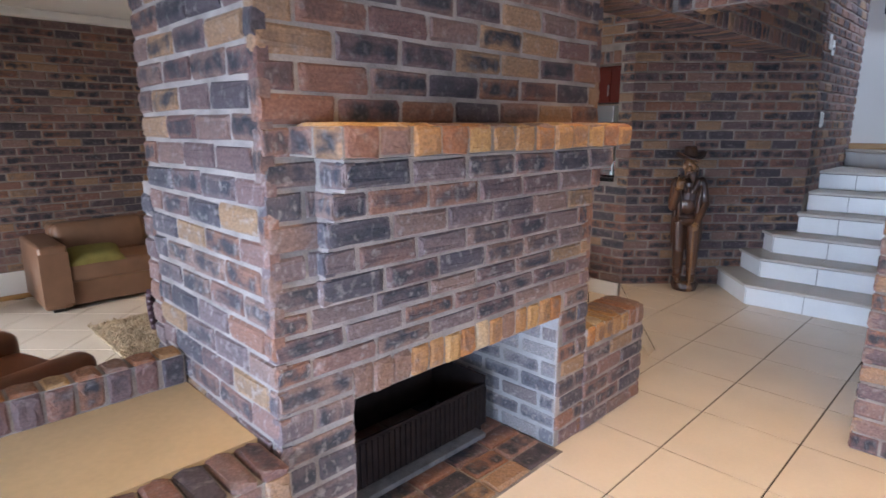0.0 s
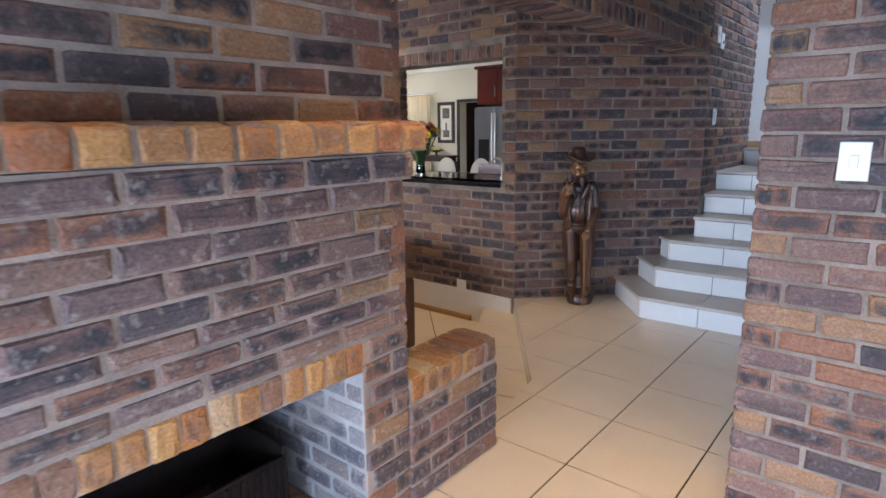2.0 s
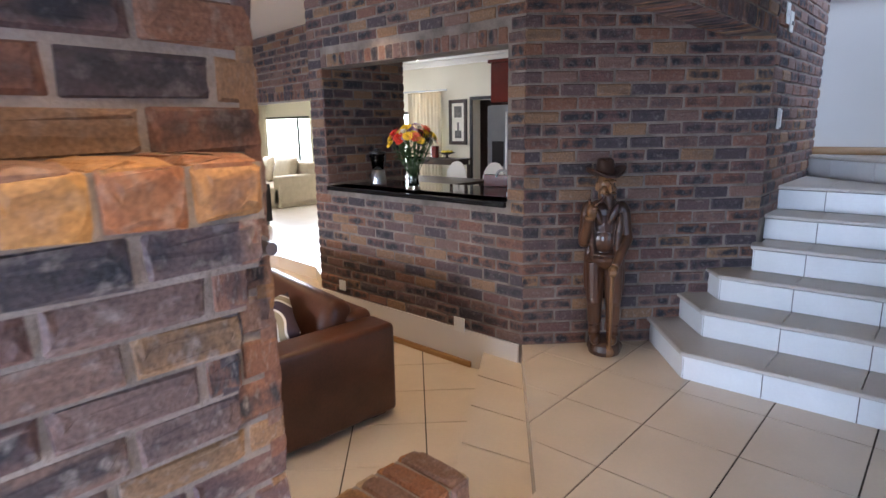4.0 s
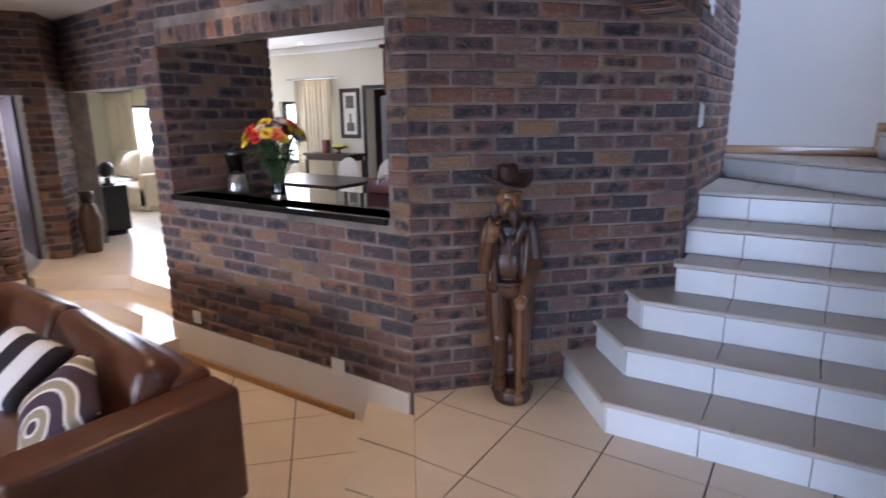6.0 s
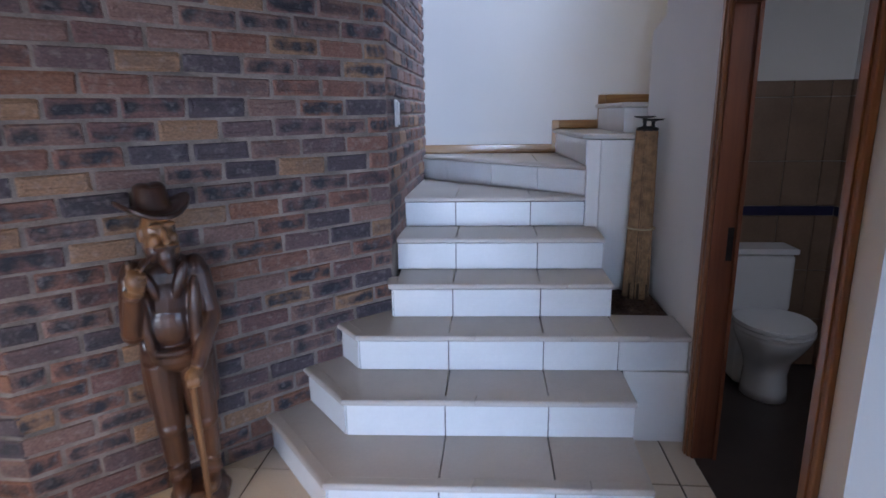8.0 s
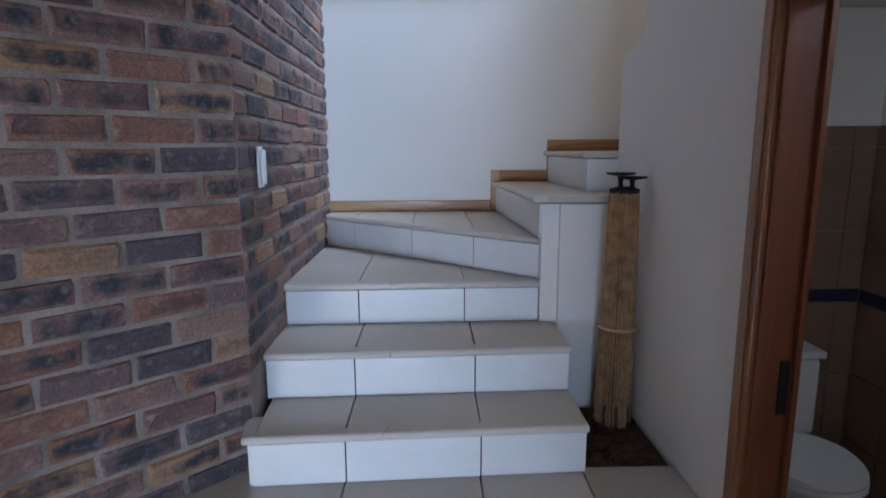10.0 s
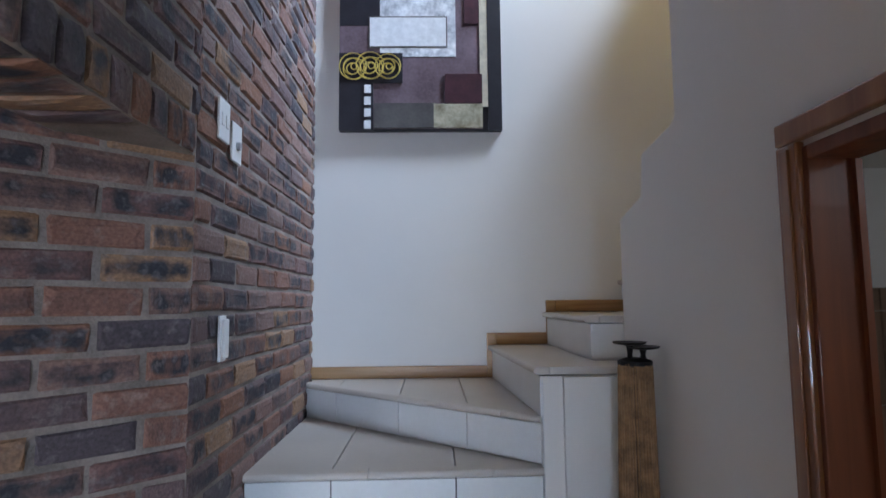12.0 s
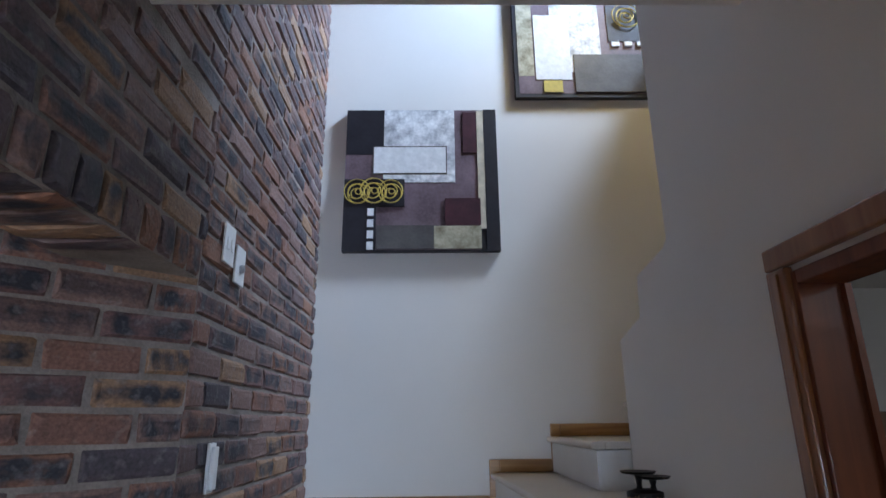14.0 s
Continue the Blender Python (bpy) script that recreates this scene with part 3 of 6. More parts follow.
put_bricks(w_b, face_bricks(*WB, 0.0, CEIL, [(0.08, 0.61, -1, 1.80)], seed=18), (-7.5, 5.3, 1.5), 150)
ub = (Vector((*WB[1], 0)) - Vector((*WB[0], 0))).normalized()
pb = Vector((*WB[0], 0)) + ub * 0.61
put_bricks(w_b, face_bricks((pb - Vector((ub.y, -ub.x, 0)) * 0.22)[:2], pb[:2], 0.0, 1.79, seed=32), (-7.5, 5.3, 1.5), 60)
WR = [(-7.50, 5.36), (-7.96, 5.755)]
w_r = wall("wall_pot", *WR, 0.2, 0, CEIL, MORTAR, label="brick return wall behind the glazed pot")
put_bricks(w_r, face_bricks(*WR, 0.0, CEIL, seed=33), (-7.6, 5.5, 1.2), 80)
WIDE = 0.02
WC_ = [(-7.96, 5.755), (-4.58, 5.34)]
w_c = wall("wall_wide_opening", *WC_, 0.22, 0, CEIL, MORTAR, [(WIDE, 3.36, -1, 1.835)], label="brick wall with a wide opening to the sitting room")
put_bricks(w_c, face_bricks(*WC_, 0.0, CEIL, [(WIDE, 3.36, -1, 1.95)], seed=19), (-7, 6, 1.5), 250)
u = (Vector((*WC_[1], 0)) - Vector((*WC_[0], 0))).normalized()
a0 = Vector((*WC_[0], 0)) + u * WIDE
a1 = Vector((*WC_[0], 0)) + u * 3.36
put_bricks(w_c, row_bricks(a0[:2], a1[:2], 1.892, SOLDIER, 0.0855, seed=6), (-6, 5.8, 1.9), 40)
tagged(part("wall_passage_corner", prism([(-7.95, 4.66), (-8.14, 4.54), (-7.2, 4.54), (-7.2, 4.66)], 0, CEIL), PLASTER), "plain wall closing the corner of the passage", "wall", kind="structure")

# the wall with a switch, and the lintels that join it to the chimney
w_pier = wall("wall_pier", (-0.10, 2.912), (1.7, 2.912), 0.2, 0, CEIL, MORTAR, label="clinker brick pier with a light switch")
put_bricks(w_pier, face_bricks((-0.10, 2.912), (1.7, 2.912), 0.004, CEIL, seed=20, shift=1), (0.2, 2.9, 1.0), 200)
put_bricks(w_pier, face_bricks((-0.10, 3.112), (-0.10, 2.912), 0.004, CEIL, seed=21), (-.1, 3, 1), 40)
SOF = 2.05


def soffit(x0, x1, y0, y1, z, along, seed):
    """Bricks laid on edge across the underside of a lintel."""
    rnd = random.Random(seed)
    out = []
    ln, wd = ((y1 - y0), (x1 - x0)) if along == "Y" else ((x1 - x0), (y1 - y0))
    n = round(ln / 0.0855)
    for i in range(n):
        c = (i + 0.5) * ln / n
        p = Vector(((x0 + x1) / 2, y0 + c, z)) if along == "Y" else Vector((x0 + c, (y0 + y1) / 2, z))
        m = Matrix.Translation(p + Vector((0, 0, rnd.uniform(-.002, .002)))) @ (Matrix.Rotation(radians(90), 4, "Z") if along == "Y" else Matrix()) @ Matrix.Rotation(radians(90), 4, "X")
        out.append((rnd.choice(SOLDIER), m @ Matrix.Diagonal((1, 1, (wd - 0.01) / 0.105, 1))))
    return out


beam = wall("beam_brick", (-1.124, 2.14), (-1.124, 5.913), 0.235, SOF, CEIL, MORTAR, label="brick lintel beam from the chimney to the stair wall", category="beam")
put_bricks(beam, row_bricks((-1.124, 2.14), (-1.124, 5.90), SOF + 0.055, SOLDIER, 0.0855, seed=7) + face_bricks((-1.124, 2.14), (-1.124, 5.91), SOF + 0.117, CEIL, seed=22), (-1.1, 5, 2.2), 180)
put_bricks(beam, soffit(-1.359, -1.124, 2.14, 5.6, SOF, "Y", 8), (-1.2, 3.5, 2), 60)
lint = wall("beam_pier", (-1.1235, 2.912), (-0.10, 2.912), 0.15, SOF, CEIL, MORTAR, label="brick lintel over the passage", category="beam")
put_bricks(lint, face_bricks((-1.1, 2.912), (-0.10, 2.912), SOF + 0.117, CEIL, seed=23) + row_bricks((-1.1, 2.912), (-.10, 2.912), SOF + 0.055, SOLDIER, 0.0855, seed=9), (-.6, 2.9, 2), 80)
put_bricks(lint, soffit(-1.1, -0.1, 2.912, 3.062, SOF, "X", 10), (-.6, 2.9, 2), 30)
w_up = wall("wall_upper", (-1.124, 5.46), (-1.124, 5.913), 0.22, CEIL, 6.6, MORTAR, label="upper clinker brick wall of the stairwell")
put_bricks(w_up, face_bricks((-1.124, 5.46), (-1.124, 5.91), CEIL + .005, 4.0, seed=24), (-1.1, 5.7, 3), 80)

# plastered walls
wall("wall_picture", (-1.34, 7.49), (3.2, 7.49), 0.2, 0, 6.6, PLASTER, label="smooth off-white plastered wall of the stairwell")
DY0, DY1, DH = 4.575, 5.465, 1.945
UY = lambda y: 6.05 - y
w_door = wall("wall_washroom", (0.30, 6.05), (0.30, 4.43), 0.09, 0, 6.6, PLASTER, [(UY(DY1), UY(DY0), -1, DH)], label="off-white plastered wall with the washroom door")
prof = [(6.05, 0), (6.6, 0), (6.6, 1.96), (6.36, 2.01), (6.34, 2.16), (6.08, 2.19), (6.05, 2.21)]
bm = bmesh.new()
lo = [bm.verts.new((0.30, y, z)) for y, z in prof]
hi = [bm.verts.new((0.39, y, z)) for y, z in prof]
bm.faces.new(list(reversed(lo)))
bm.faces.new(hi)
for i in range(len(prof)):
    bm.faces.new((lo[i], lo[(i + 1) % len(prof)], hi[(i + 1) % len(prof)], hi[i]))
bmesh.ops.recalc_face_normals(bm, faces=bm.faces)
tagged(part("wall_stair_end", bm, PLASTER), "stepped plastered end of the washroom wall", "wall", kind="structure")
# added wall; its height is set to cast diagonal shade on wall_picture
wall("wall_stair_occluder", (1.12, 7.489), (1.12, 6.535), 0.12, 0, 4.15, PLASTER, label="added plastered wall that shades the right of the stairwell wall")
wall("wall_return", (0.39, 4.43), (1.7, 4.43), 0.12, 0, CEIL, PLASTER, label="plain off-white plastered wall")
wall("wall_east", (1.7, 4.43), (1.7, -2.8), 0.15, 0, CEIL, PLASTER, label="plain off-white plastered wall of the hall")
wall("wall_south", (1.7, -2.6), (-7.2, -2.6), 0.2, LZ - 0.1, CEIL, PLASTER, label="plain off-white plastered wall behind the hall")
# unseen upstairs enclosure, coloured dark so that less light bounces down the stairwell
UPPER = mat("unseen_bounce_cutting_wall", (0.17, 0.13, 0.11), 0.8, var=0.1, scale=3)
wall("wall_upper_south", (3.2, 2.0), (-1.5, 2.0), 0.15, 2.9, 6.6, UPPER, label="unseen wall upstairs, dark brown to cut bounced light")
wall("wall_upper_west", (-1.33, 2.0), (-1.33, 5.46), 0.15, 2.9, 6.6, UPPER, label="unseen wall upstairs, dark brown to cut bounced light")
wall("wall_upper_east", (3.2, 7.6), (3.2, 2.0), 0.15, 0, 6.6, UPPER, label="unseen wall upstairs, dark brown to cut bounced light")
# far rooms
KY = 9.3
wall("wall_kitchen_far", (-14, KY), (-1.2, KY), 0.2, 0, CEIL, CREAM, [(14 - 8.35, 14 - 7.15, 0.75, 1.78), (14 - 6.40, 14 - 5.50, -1, 1.93), (14 - 13.2, 14 - 11.1, 0.45, 1.78)],
     label="cream plastered wall of the kitchen and sitting room")
wall("wall_kitchen_east", (-1.55, KY), (-1.55, 5.6), 0.1, 0, CEIL, CREAM, label="cream plastered wall of the kitchen")
wall("wall_sitting_west", (-14, 4.8), (-14, KY + .2), 0.2, 0, CEIL, CREAM, label="cream plastered wall of the sitting room")
wall("wall_sitting_south", (-9.2, 4.8), (-14, 4.8), 0.2, 0, CEIL, CREAM, label="cream plastered wall of the sitting room")
wall("wall_bedroom_passage", (-8.5, 4.5), (-8.5, 5.95), 0.1, 0, CEIL, PLASTER, label="white wall seen beyond the doorway")
wall("wall_passage_south", (-6.95, 4.6), (-9.3, 4.6), 0.1, 0, CEIL, PLASTER, label="white wall of the passage")
bm = box(-14.2, 1.9, -2.8, 5.46, CEIL, 2.9)
bx(bm, -14.2, -1.345, 5.46, KY + .2, CEIL, 2.9)
bx(bm, 0.305, 3.2, 5.46, 6.05, CEIL, 2.9)
tagged(part("ceiling", bm, CEILING), "white painted ceiling", "ceiling", kind="structure")
# also out of view and dark against bounced light
tagged(part("ceiling_upper", box(-1.6, 3.4, 1.8, 7.7, 6.6, 6.8), UPPER), "unseen ceiling above the stairwell, dark brown to cut bounced light", "ceiling", kind="structure")
tagged(part("cornice", box(-14, -1.6, KY - 0.09, KY, CEIL - 0.10, CEIL - .001, bev=0.02), CEILING), "white plaster cornice", "cornice", kind="structure")
tagged(part("cornice_lounge", box(-6.95, -6.86, -2.6, 4.8, CEIL - 0.09, CEIL - .001, bev=0.02), CEILING), "white plaster cornice", "cornice", kind="structure")
# garden light beyond the windows
tagged(part("backdrop", box(-34, -3.0, 12.0, 12.05, -2, 5), OUTSIDE), "bright garden beyond the windows", "garden", kind="structure")

# washroom
wall("wall_washroom_back", (0.39, 6.48), (1.45, 6.48), 0.05, 0, 2.14, PLASTER, label="washroom back wall")
tagged(part("ceiling_washroom", box(0.391, 1.45, 4.56, 6.53, 2.141, 2.18), CEILING), "white washroom ceiling", "ceiling", kind="structure")
wall("wall_washroom_side", (1.35, 6.48), (1.35, 4.55), 0.05, 0, 2.14, PLASTER, label="washroom side wall")
tagged(part("floor_washroom", box(0.305, 1.35, DY0 + .001, 6.48, -0.03, 0.004), WC_FLOOR), "dark tiled washroom floor", "floor", kind="structure")
wct = thing("wall_tiling", "tan washroom wall tiles with a dark blue border", "tiles", kind="structure")
part("grout", box(0.435, 1.345, 6.470, 6.4795, 0.005, 1.675), mat("washroom_grout", (0.38, 0.34, 0.30), 0.8), wct)
part("grout", box(1.340, 1.3495, 4.60, 6.469, 0.005, 1.675), bpy.data.materials["washroom_grout"], wct)
rows = [(0.01, 0.30), (0.304, 0.60), (0.604, 0.925), (0.985, 1.235), (1.239, 1.585), (1.589, 1.672)]
for z0, z1 in rows:
    x = 0.436
    while x < 1.33:
        part("wall_tile", box(x, min(x + 0.196, 1.338), 6.462, 6.471, z0, z1, bev=0.0015, seg=1), WC_TILE, wct)
        x += 0.2
    y = 6.455
    while y > 4.7:
        part("wall_tile", box(1.331, 1.341, max(y - 0.196, 4.61), y, z0, z1, bev=0.0015, seg=1), WC_TILE, wct)
        y -= 0.2
part("border_tile", box(0.436, 1.33, 6.460, 6.471, 0.929, 0.981), NAVY, wct)
part("border_tile", box(1.329, 1.341, 4.61, 6.455, 0.929, 0.981), NAVY, wct)

# ---- fireplace ----
FX, FY0, FY1 = -1.075, 0.55, 2.135
OY0, OY1, OZ = 0.80, 1.92, 0.645
fire = thing("fireplace", "double-fronted clinker brick fireplace with a corbelled mantel", "fireplace", kind="structure")
bm = bmesh.new()
BXX = -1.93
bx(bm, BXX, FX, FY0, OY0, 0, CEIL)
bx(bm, BXX, FX, OY1, FY1, 0, CEIL)
bx(bm, BXX, FX, OY0, OY1, OZ, CEIL)
bx(bm, -2.02, BXX, FY0, FY1, 0, 1.28)
core = part("chimney_core", bm, MORTAR_LIMED, fire)
part("firebox_back", box(-1.90, -1.86, OY0 + .002, OY1 - .002, 0, OZ + 0.3), SOOT, fire, "soot-blackened back of the firebox")
part("firebox_throat", box(-1.86, -1.20, OY0 + .002, OY1 - .002, OZ + 0.002, OZ + 0.05), SOOT, fire)
part("firebox_lining", box(-1.86, -1.38, OY0 + .001, OY0 + 0.02, 0.01, OZ), SOOT, fire)
front_holes = [(OY0 - FY0, OY1 - FY0, -1, OZ + 0.112), (0.17, 1.47, 0.97, 1.475)]
LIM = dict(meshes=STRETCH_LIMED)
specs = face_bricks((FX, FY0), (FX, FY1), 0.0035, 0.765, front_holes, seed=31, **LIM)
specs += face_bricks((FX, FY0), (FX, FY1), 0.7665, 0.979, seed=30, shift=1, course=0.0712, **LIM)
specs += face_bricks((FX, FY0), (FX, FY1), 0.978, 1.486, front_holes[1:], seed=29, **LIM)
specs += face_bricks((BXX, FY0), (FX, FY0), 0.004, 1.356, seed=32, shift=1, **LIM)
specs += face_bricks((-2.02, FY0 - 0.001), (BXX, FY0 - 0.001), 0.57, 1.28, seed=33, **LIM)
put_bricks(fire, specs, (FX, 1.2, 1.1), 400)
specs = face_bricks((FX, FY0), (FX, FY1), 1.485, CEIL, seed=28)
specs += face_bricks((BXX, FY0), (FX, FY0), 1.356, CEIL, seed=27, shift=1)
specs += face_bricks((FX, FY1), (BXX, FY1), 0.004, CEIL, seed=34, shift=1)
put_bricks(fire, specs, (FX, 1.2, 1.6), 200)
# the jamb inside the opening
specs = face_bricks((-1.86, OY1), (FX - 0.002, OY1), 0.006, OZ, seed=35, ext=(0, -0.004), meshes=STRETCH_JAMB)
part("jamb_mortar", box(-1.86, FX - 0.004, OY1 - 0.003, OY1 - 0.0005, 0.006, OZ - 0.001), MORTAR_JAMB, fire, "whitish mortar of the jamb")
put_bricks(fire, specs, (FX, 1.9, .3), 60)
put_bricks(fire, row_bricks((FX, OY0), (FX, OY1), OZ + 0.053, SOLDIER_TAN, 0.0800, seed=36), (FX, 1.4, .7), 40)
# corbels and mantel
for k, (z, o) in enumerate(((0.978, 0.012), (1.0625, 0.03), (1.147, 0.05), (1.2315, 0.085), (1.316, 0.14))):
    y0, y1 = 0.70, 2.04
    part("corbel_core", box(FX, FX + o, y0, y1, z - 0.008, z + 0.077), MORTAR_LIMED, fire)
    sp = face_bricks((FX + o, y0), (FX + o, y1), z, z + BH + .004, seed=40 + k, shift=k, **LIM)
    sp += face_bricks((FX + o - 0.1, y0), (FX + o, y0), z, z + BH + .004, seed=50 + k, **LIM)
    sp += face_bricks((FX + o, y1), (FX + o - 0.1, y1), z, z + BH + .004, seed=60 + k, **LIM)
    put_bricks(fire, sp, (FX, 1.2, 1.1), 40)
MX = FX + 0.245
part("mantel_core", box(FX, MX, 0.625, 1.995, 1.402, 1.478), MORTAR, fire)
put_bricks(fire, row_bricks((MX, 0.84), (MX, 1.998), 1.441, HEADER_TAN, 0.107, seed=70)
           + row_bricks((MX, 1.995), (FX, 1.995), 1.441, HEADER_TAN, 0.107, seed=71) + row_bricks((FX, 0.625), (MX, 0.625), 1.441, HEADER_DARK, 0.107, seed=72)
           + row_bricks((MX, 0.625), (MX, 0.84), 1.441, HEADER_DARK, 0.107, seed=74) + row_bricks((MX - .11, 0.625), (MX - .11, 1.995), 1.479, brick_set(0.098, 0.225, BRICK_TAN), 0.107, seed=73, flat=True), (MX, 1.2, 1.4), 60)
# hearth
hearth = thing("hearth", "soot-stained brick hearth inside the fireplace", "hearth", kind="structure")
part("hearth_bed", box(-1.86, FX + 0.05, OY0, OY1, -0.002, 0.004), MORTAR, hearth)
hb = brick_set(0.222, 0.105, BRICK)
sp = []
for i in range(7):
    sp += row_bricks((FX + 0.045 - i * 0.115 - 0.06, OY0 + 0.01), (FX + 0.045 - i * 0.115 - 0.06, OY1 - 0.01), 0.006, hb, 0.232, seed=80 + i, flat=True)
put_bricks(hearth, sp, (FX, 1.4, 0), 40)
grate = thing("fire_grate", "rusty black steel fire basket standing in the hearth", "fire grate")
part("front_plate", box(-1.41, -1.395, 0.90, 1.80, 0.05, 0.26, bev=0.003), RUSTY, grate)
part("back_plate", box(-1.78, -1.765, 0.90, 1.80, 0.05, 0.40, bev=0.003), RUSTY, grate)
part("ash_tray", box(-1.70, -1.34, 0.95, 1.74, 0.02, 0.045, bev=0.003), mat("grey_ash", (0.16, 0.15, 0.15), 0.9, var=0.4, scale=12), grate)
for y in (0.905, 1.795):
    part("side_plate", box(-1.77, -1.40, y - 0.008, y + 0.008, 0.05, 0.30, bev=0.003), RUSTY, grate)
for i in range(30):
    y = 0.93 + i * 0.0295
    part("bar", box(-1.76, -1.748, y - 0.006, y + 0.006, 0.25, 0.52), RUSTY, grate)
    part("bar", box(-1.393, -1.385, y - 0.005, y + 0.005, 0.06, 0.25), RUSTY, grate)
for y in (0.93, 1.77):
    for x in (-1.74, -1.42):
        part("leg", box(x - 0.012, x + 0.012, y - 0.012, y + 0.012, 0.012, 0.06), RUSTY, grate)
# low walls on both sides of the chimney
ledge = thing("ledge_wall", "low clinker brick wall capped with bricks on edge", "low wall", kind="structure")
part("ledge_core", box(-1.285, -1.066, FY1 + .01, 2.712, LZ, 0.53), MORTAR_LIMED, ledge)
sp = face_bricks((-1.066, FY1 + .01), (-1.066, 2.712), 0.004, 0.435, seed=90, **LIM) + face_bricks((-1.066, 2.712), (-1.285, 2.712), 0.004, 0.435, seed=91, **LIM)
sp += face_bricks((-1.285, 2.712), (-1.285, FY1 + .01), LZ, 0.435, seed=92, **LIM)
capm = brick_set(0.074, 0.212, BRICK_TAN)
sp2 = row_bricks((-1.175, FY1 + .01), (-1.175, 2.715), 0.532, capm, 0.0855, seed=93, flat=True) + row_bricks((-1.066, FY1 + .01), (-1.066, 2.712), 0.485, SOLDIER_TAN, 0.0855, seed=94, scale_z=0.9)
sp2 += row_bricks((-1.066, 2.712), (-1.285, 2.712), 0.485, SOLDIER_TAN, 0.0855, seed=95, scale_z=0.9) + row_bricks((-1.285, 2.712), (-1.285, FY1 + .01), 0.485, SOLDIER_TAN, 0.0855, seed=96, scale_z=0.9)
put_bricks(ledge, sp, (-1.06, 2.5, .3), 120)
put_bricks(ledge, sp2, (-1.06, 2.5, .5), 60)
bench = thing("bench_wall", "built-in brick bench with a buff screed top", "bench", kind="structure")
part("bench_core", box(-1.84, -1.005, -1.6, FY0 - .012, LZ, 0.555), MORTAR, bench)
part("bench_top", box(-1.74, -1.20, -1.6, FY0 - .012, 0.555, 0.572), SCREED, bench, "smooth buff screed top")
part("bench_back_core", box(-1.84, -1.735, -1.6, FY0 - .012, 0.555, 0.68), MORTAR, bench)
sp = row_bricks((-1.735, -1.6), (-1.735, FY0 - .012), 0.628, SOLDIER, 0.0855, seed=97) + row_bricks((-1.787, -1.6), (-1.787, FY0 - .012), 0.682, brick_set(0.074, 0.10, BRICK_TAN), 0.0855, seed=98, flat=True)
sp += row_bricks((-1.10, -1.6), (-1.10, FY0 - .012), 0.566, brick_set(0.074, 0.19, BRICK), 0.0855, seed=99, flat=True) + face_bricks((-1.005, -1.6), (-1.005, FY0 - .012), 0.0, 0.44, seed=100)
sp += row_bricks((-1.005, -1.6), (-1.005, FY0 - .012), 0.50, SOLDIER, 0.0855, seed=101)
put_bricks(bench, sp, (-1.2, .3, .6), 160)

# ---- staircase ----
R = 0.175
stair = thing("staircase", "winding staircase clad in pale grey ceramic tiles", "staircase", kind="structure")
JX = (-0.80, -0.362)


def offset_front(front, dist):
    """The riser's plan line pushed outwards by a distance."""
    out = []
    for i, p in enumerate(front):
        d = Vector((0, 0))
        for q0, q1 in ((front[max(i - 1, 0)], front[i]), (front[i], front[min(i + 1, len(front) - 1)])):
            if q0 != q1:
                v = Vector(q1) - Vector(q0)
                d += Vector((v.y, -v.x)).normalized()
        d = d.normalized() * dist
        out.append((p[0] + d.x, p[1] + d.y))
    return out


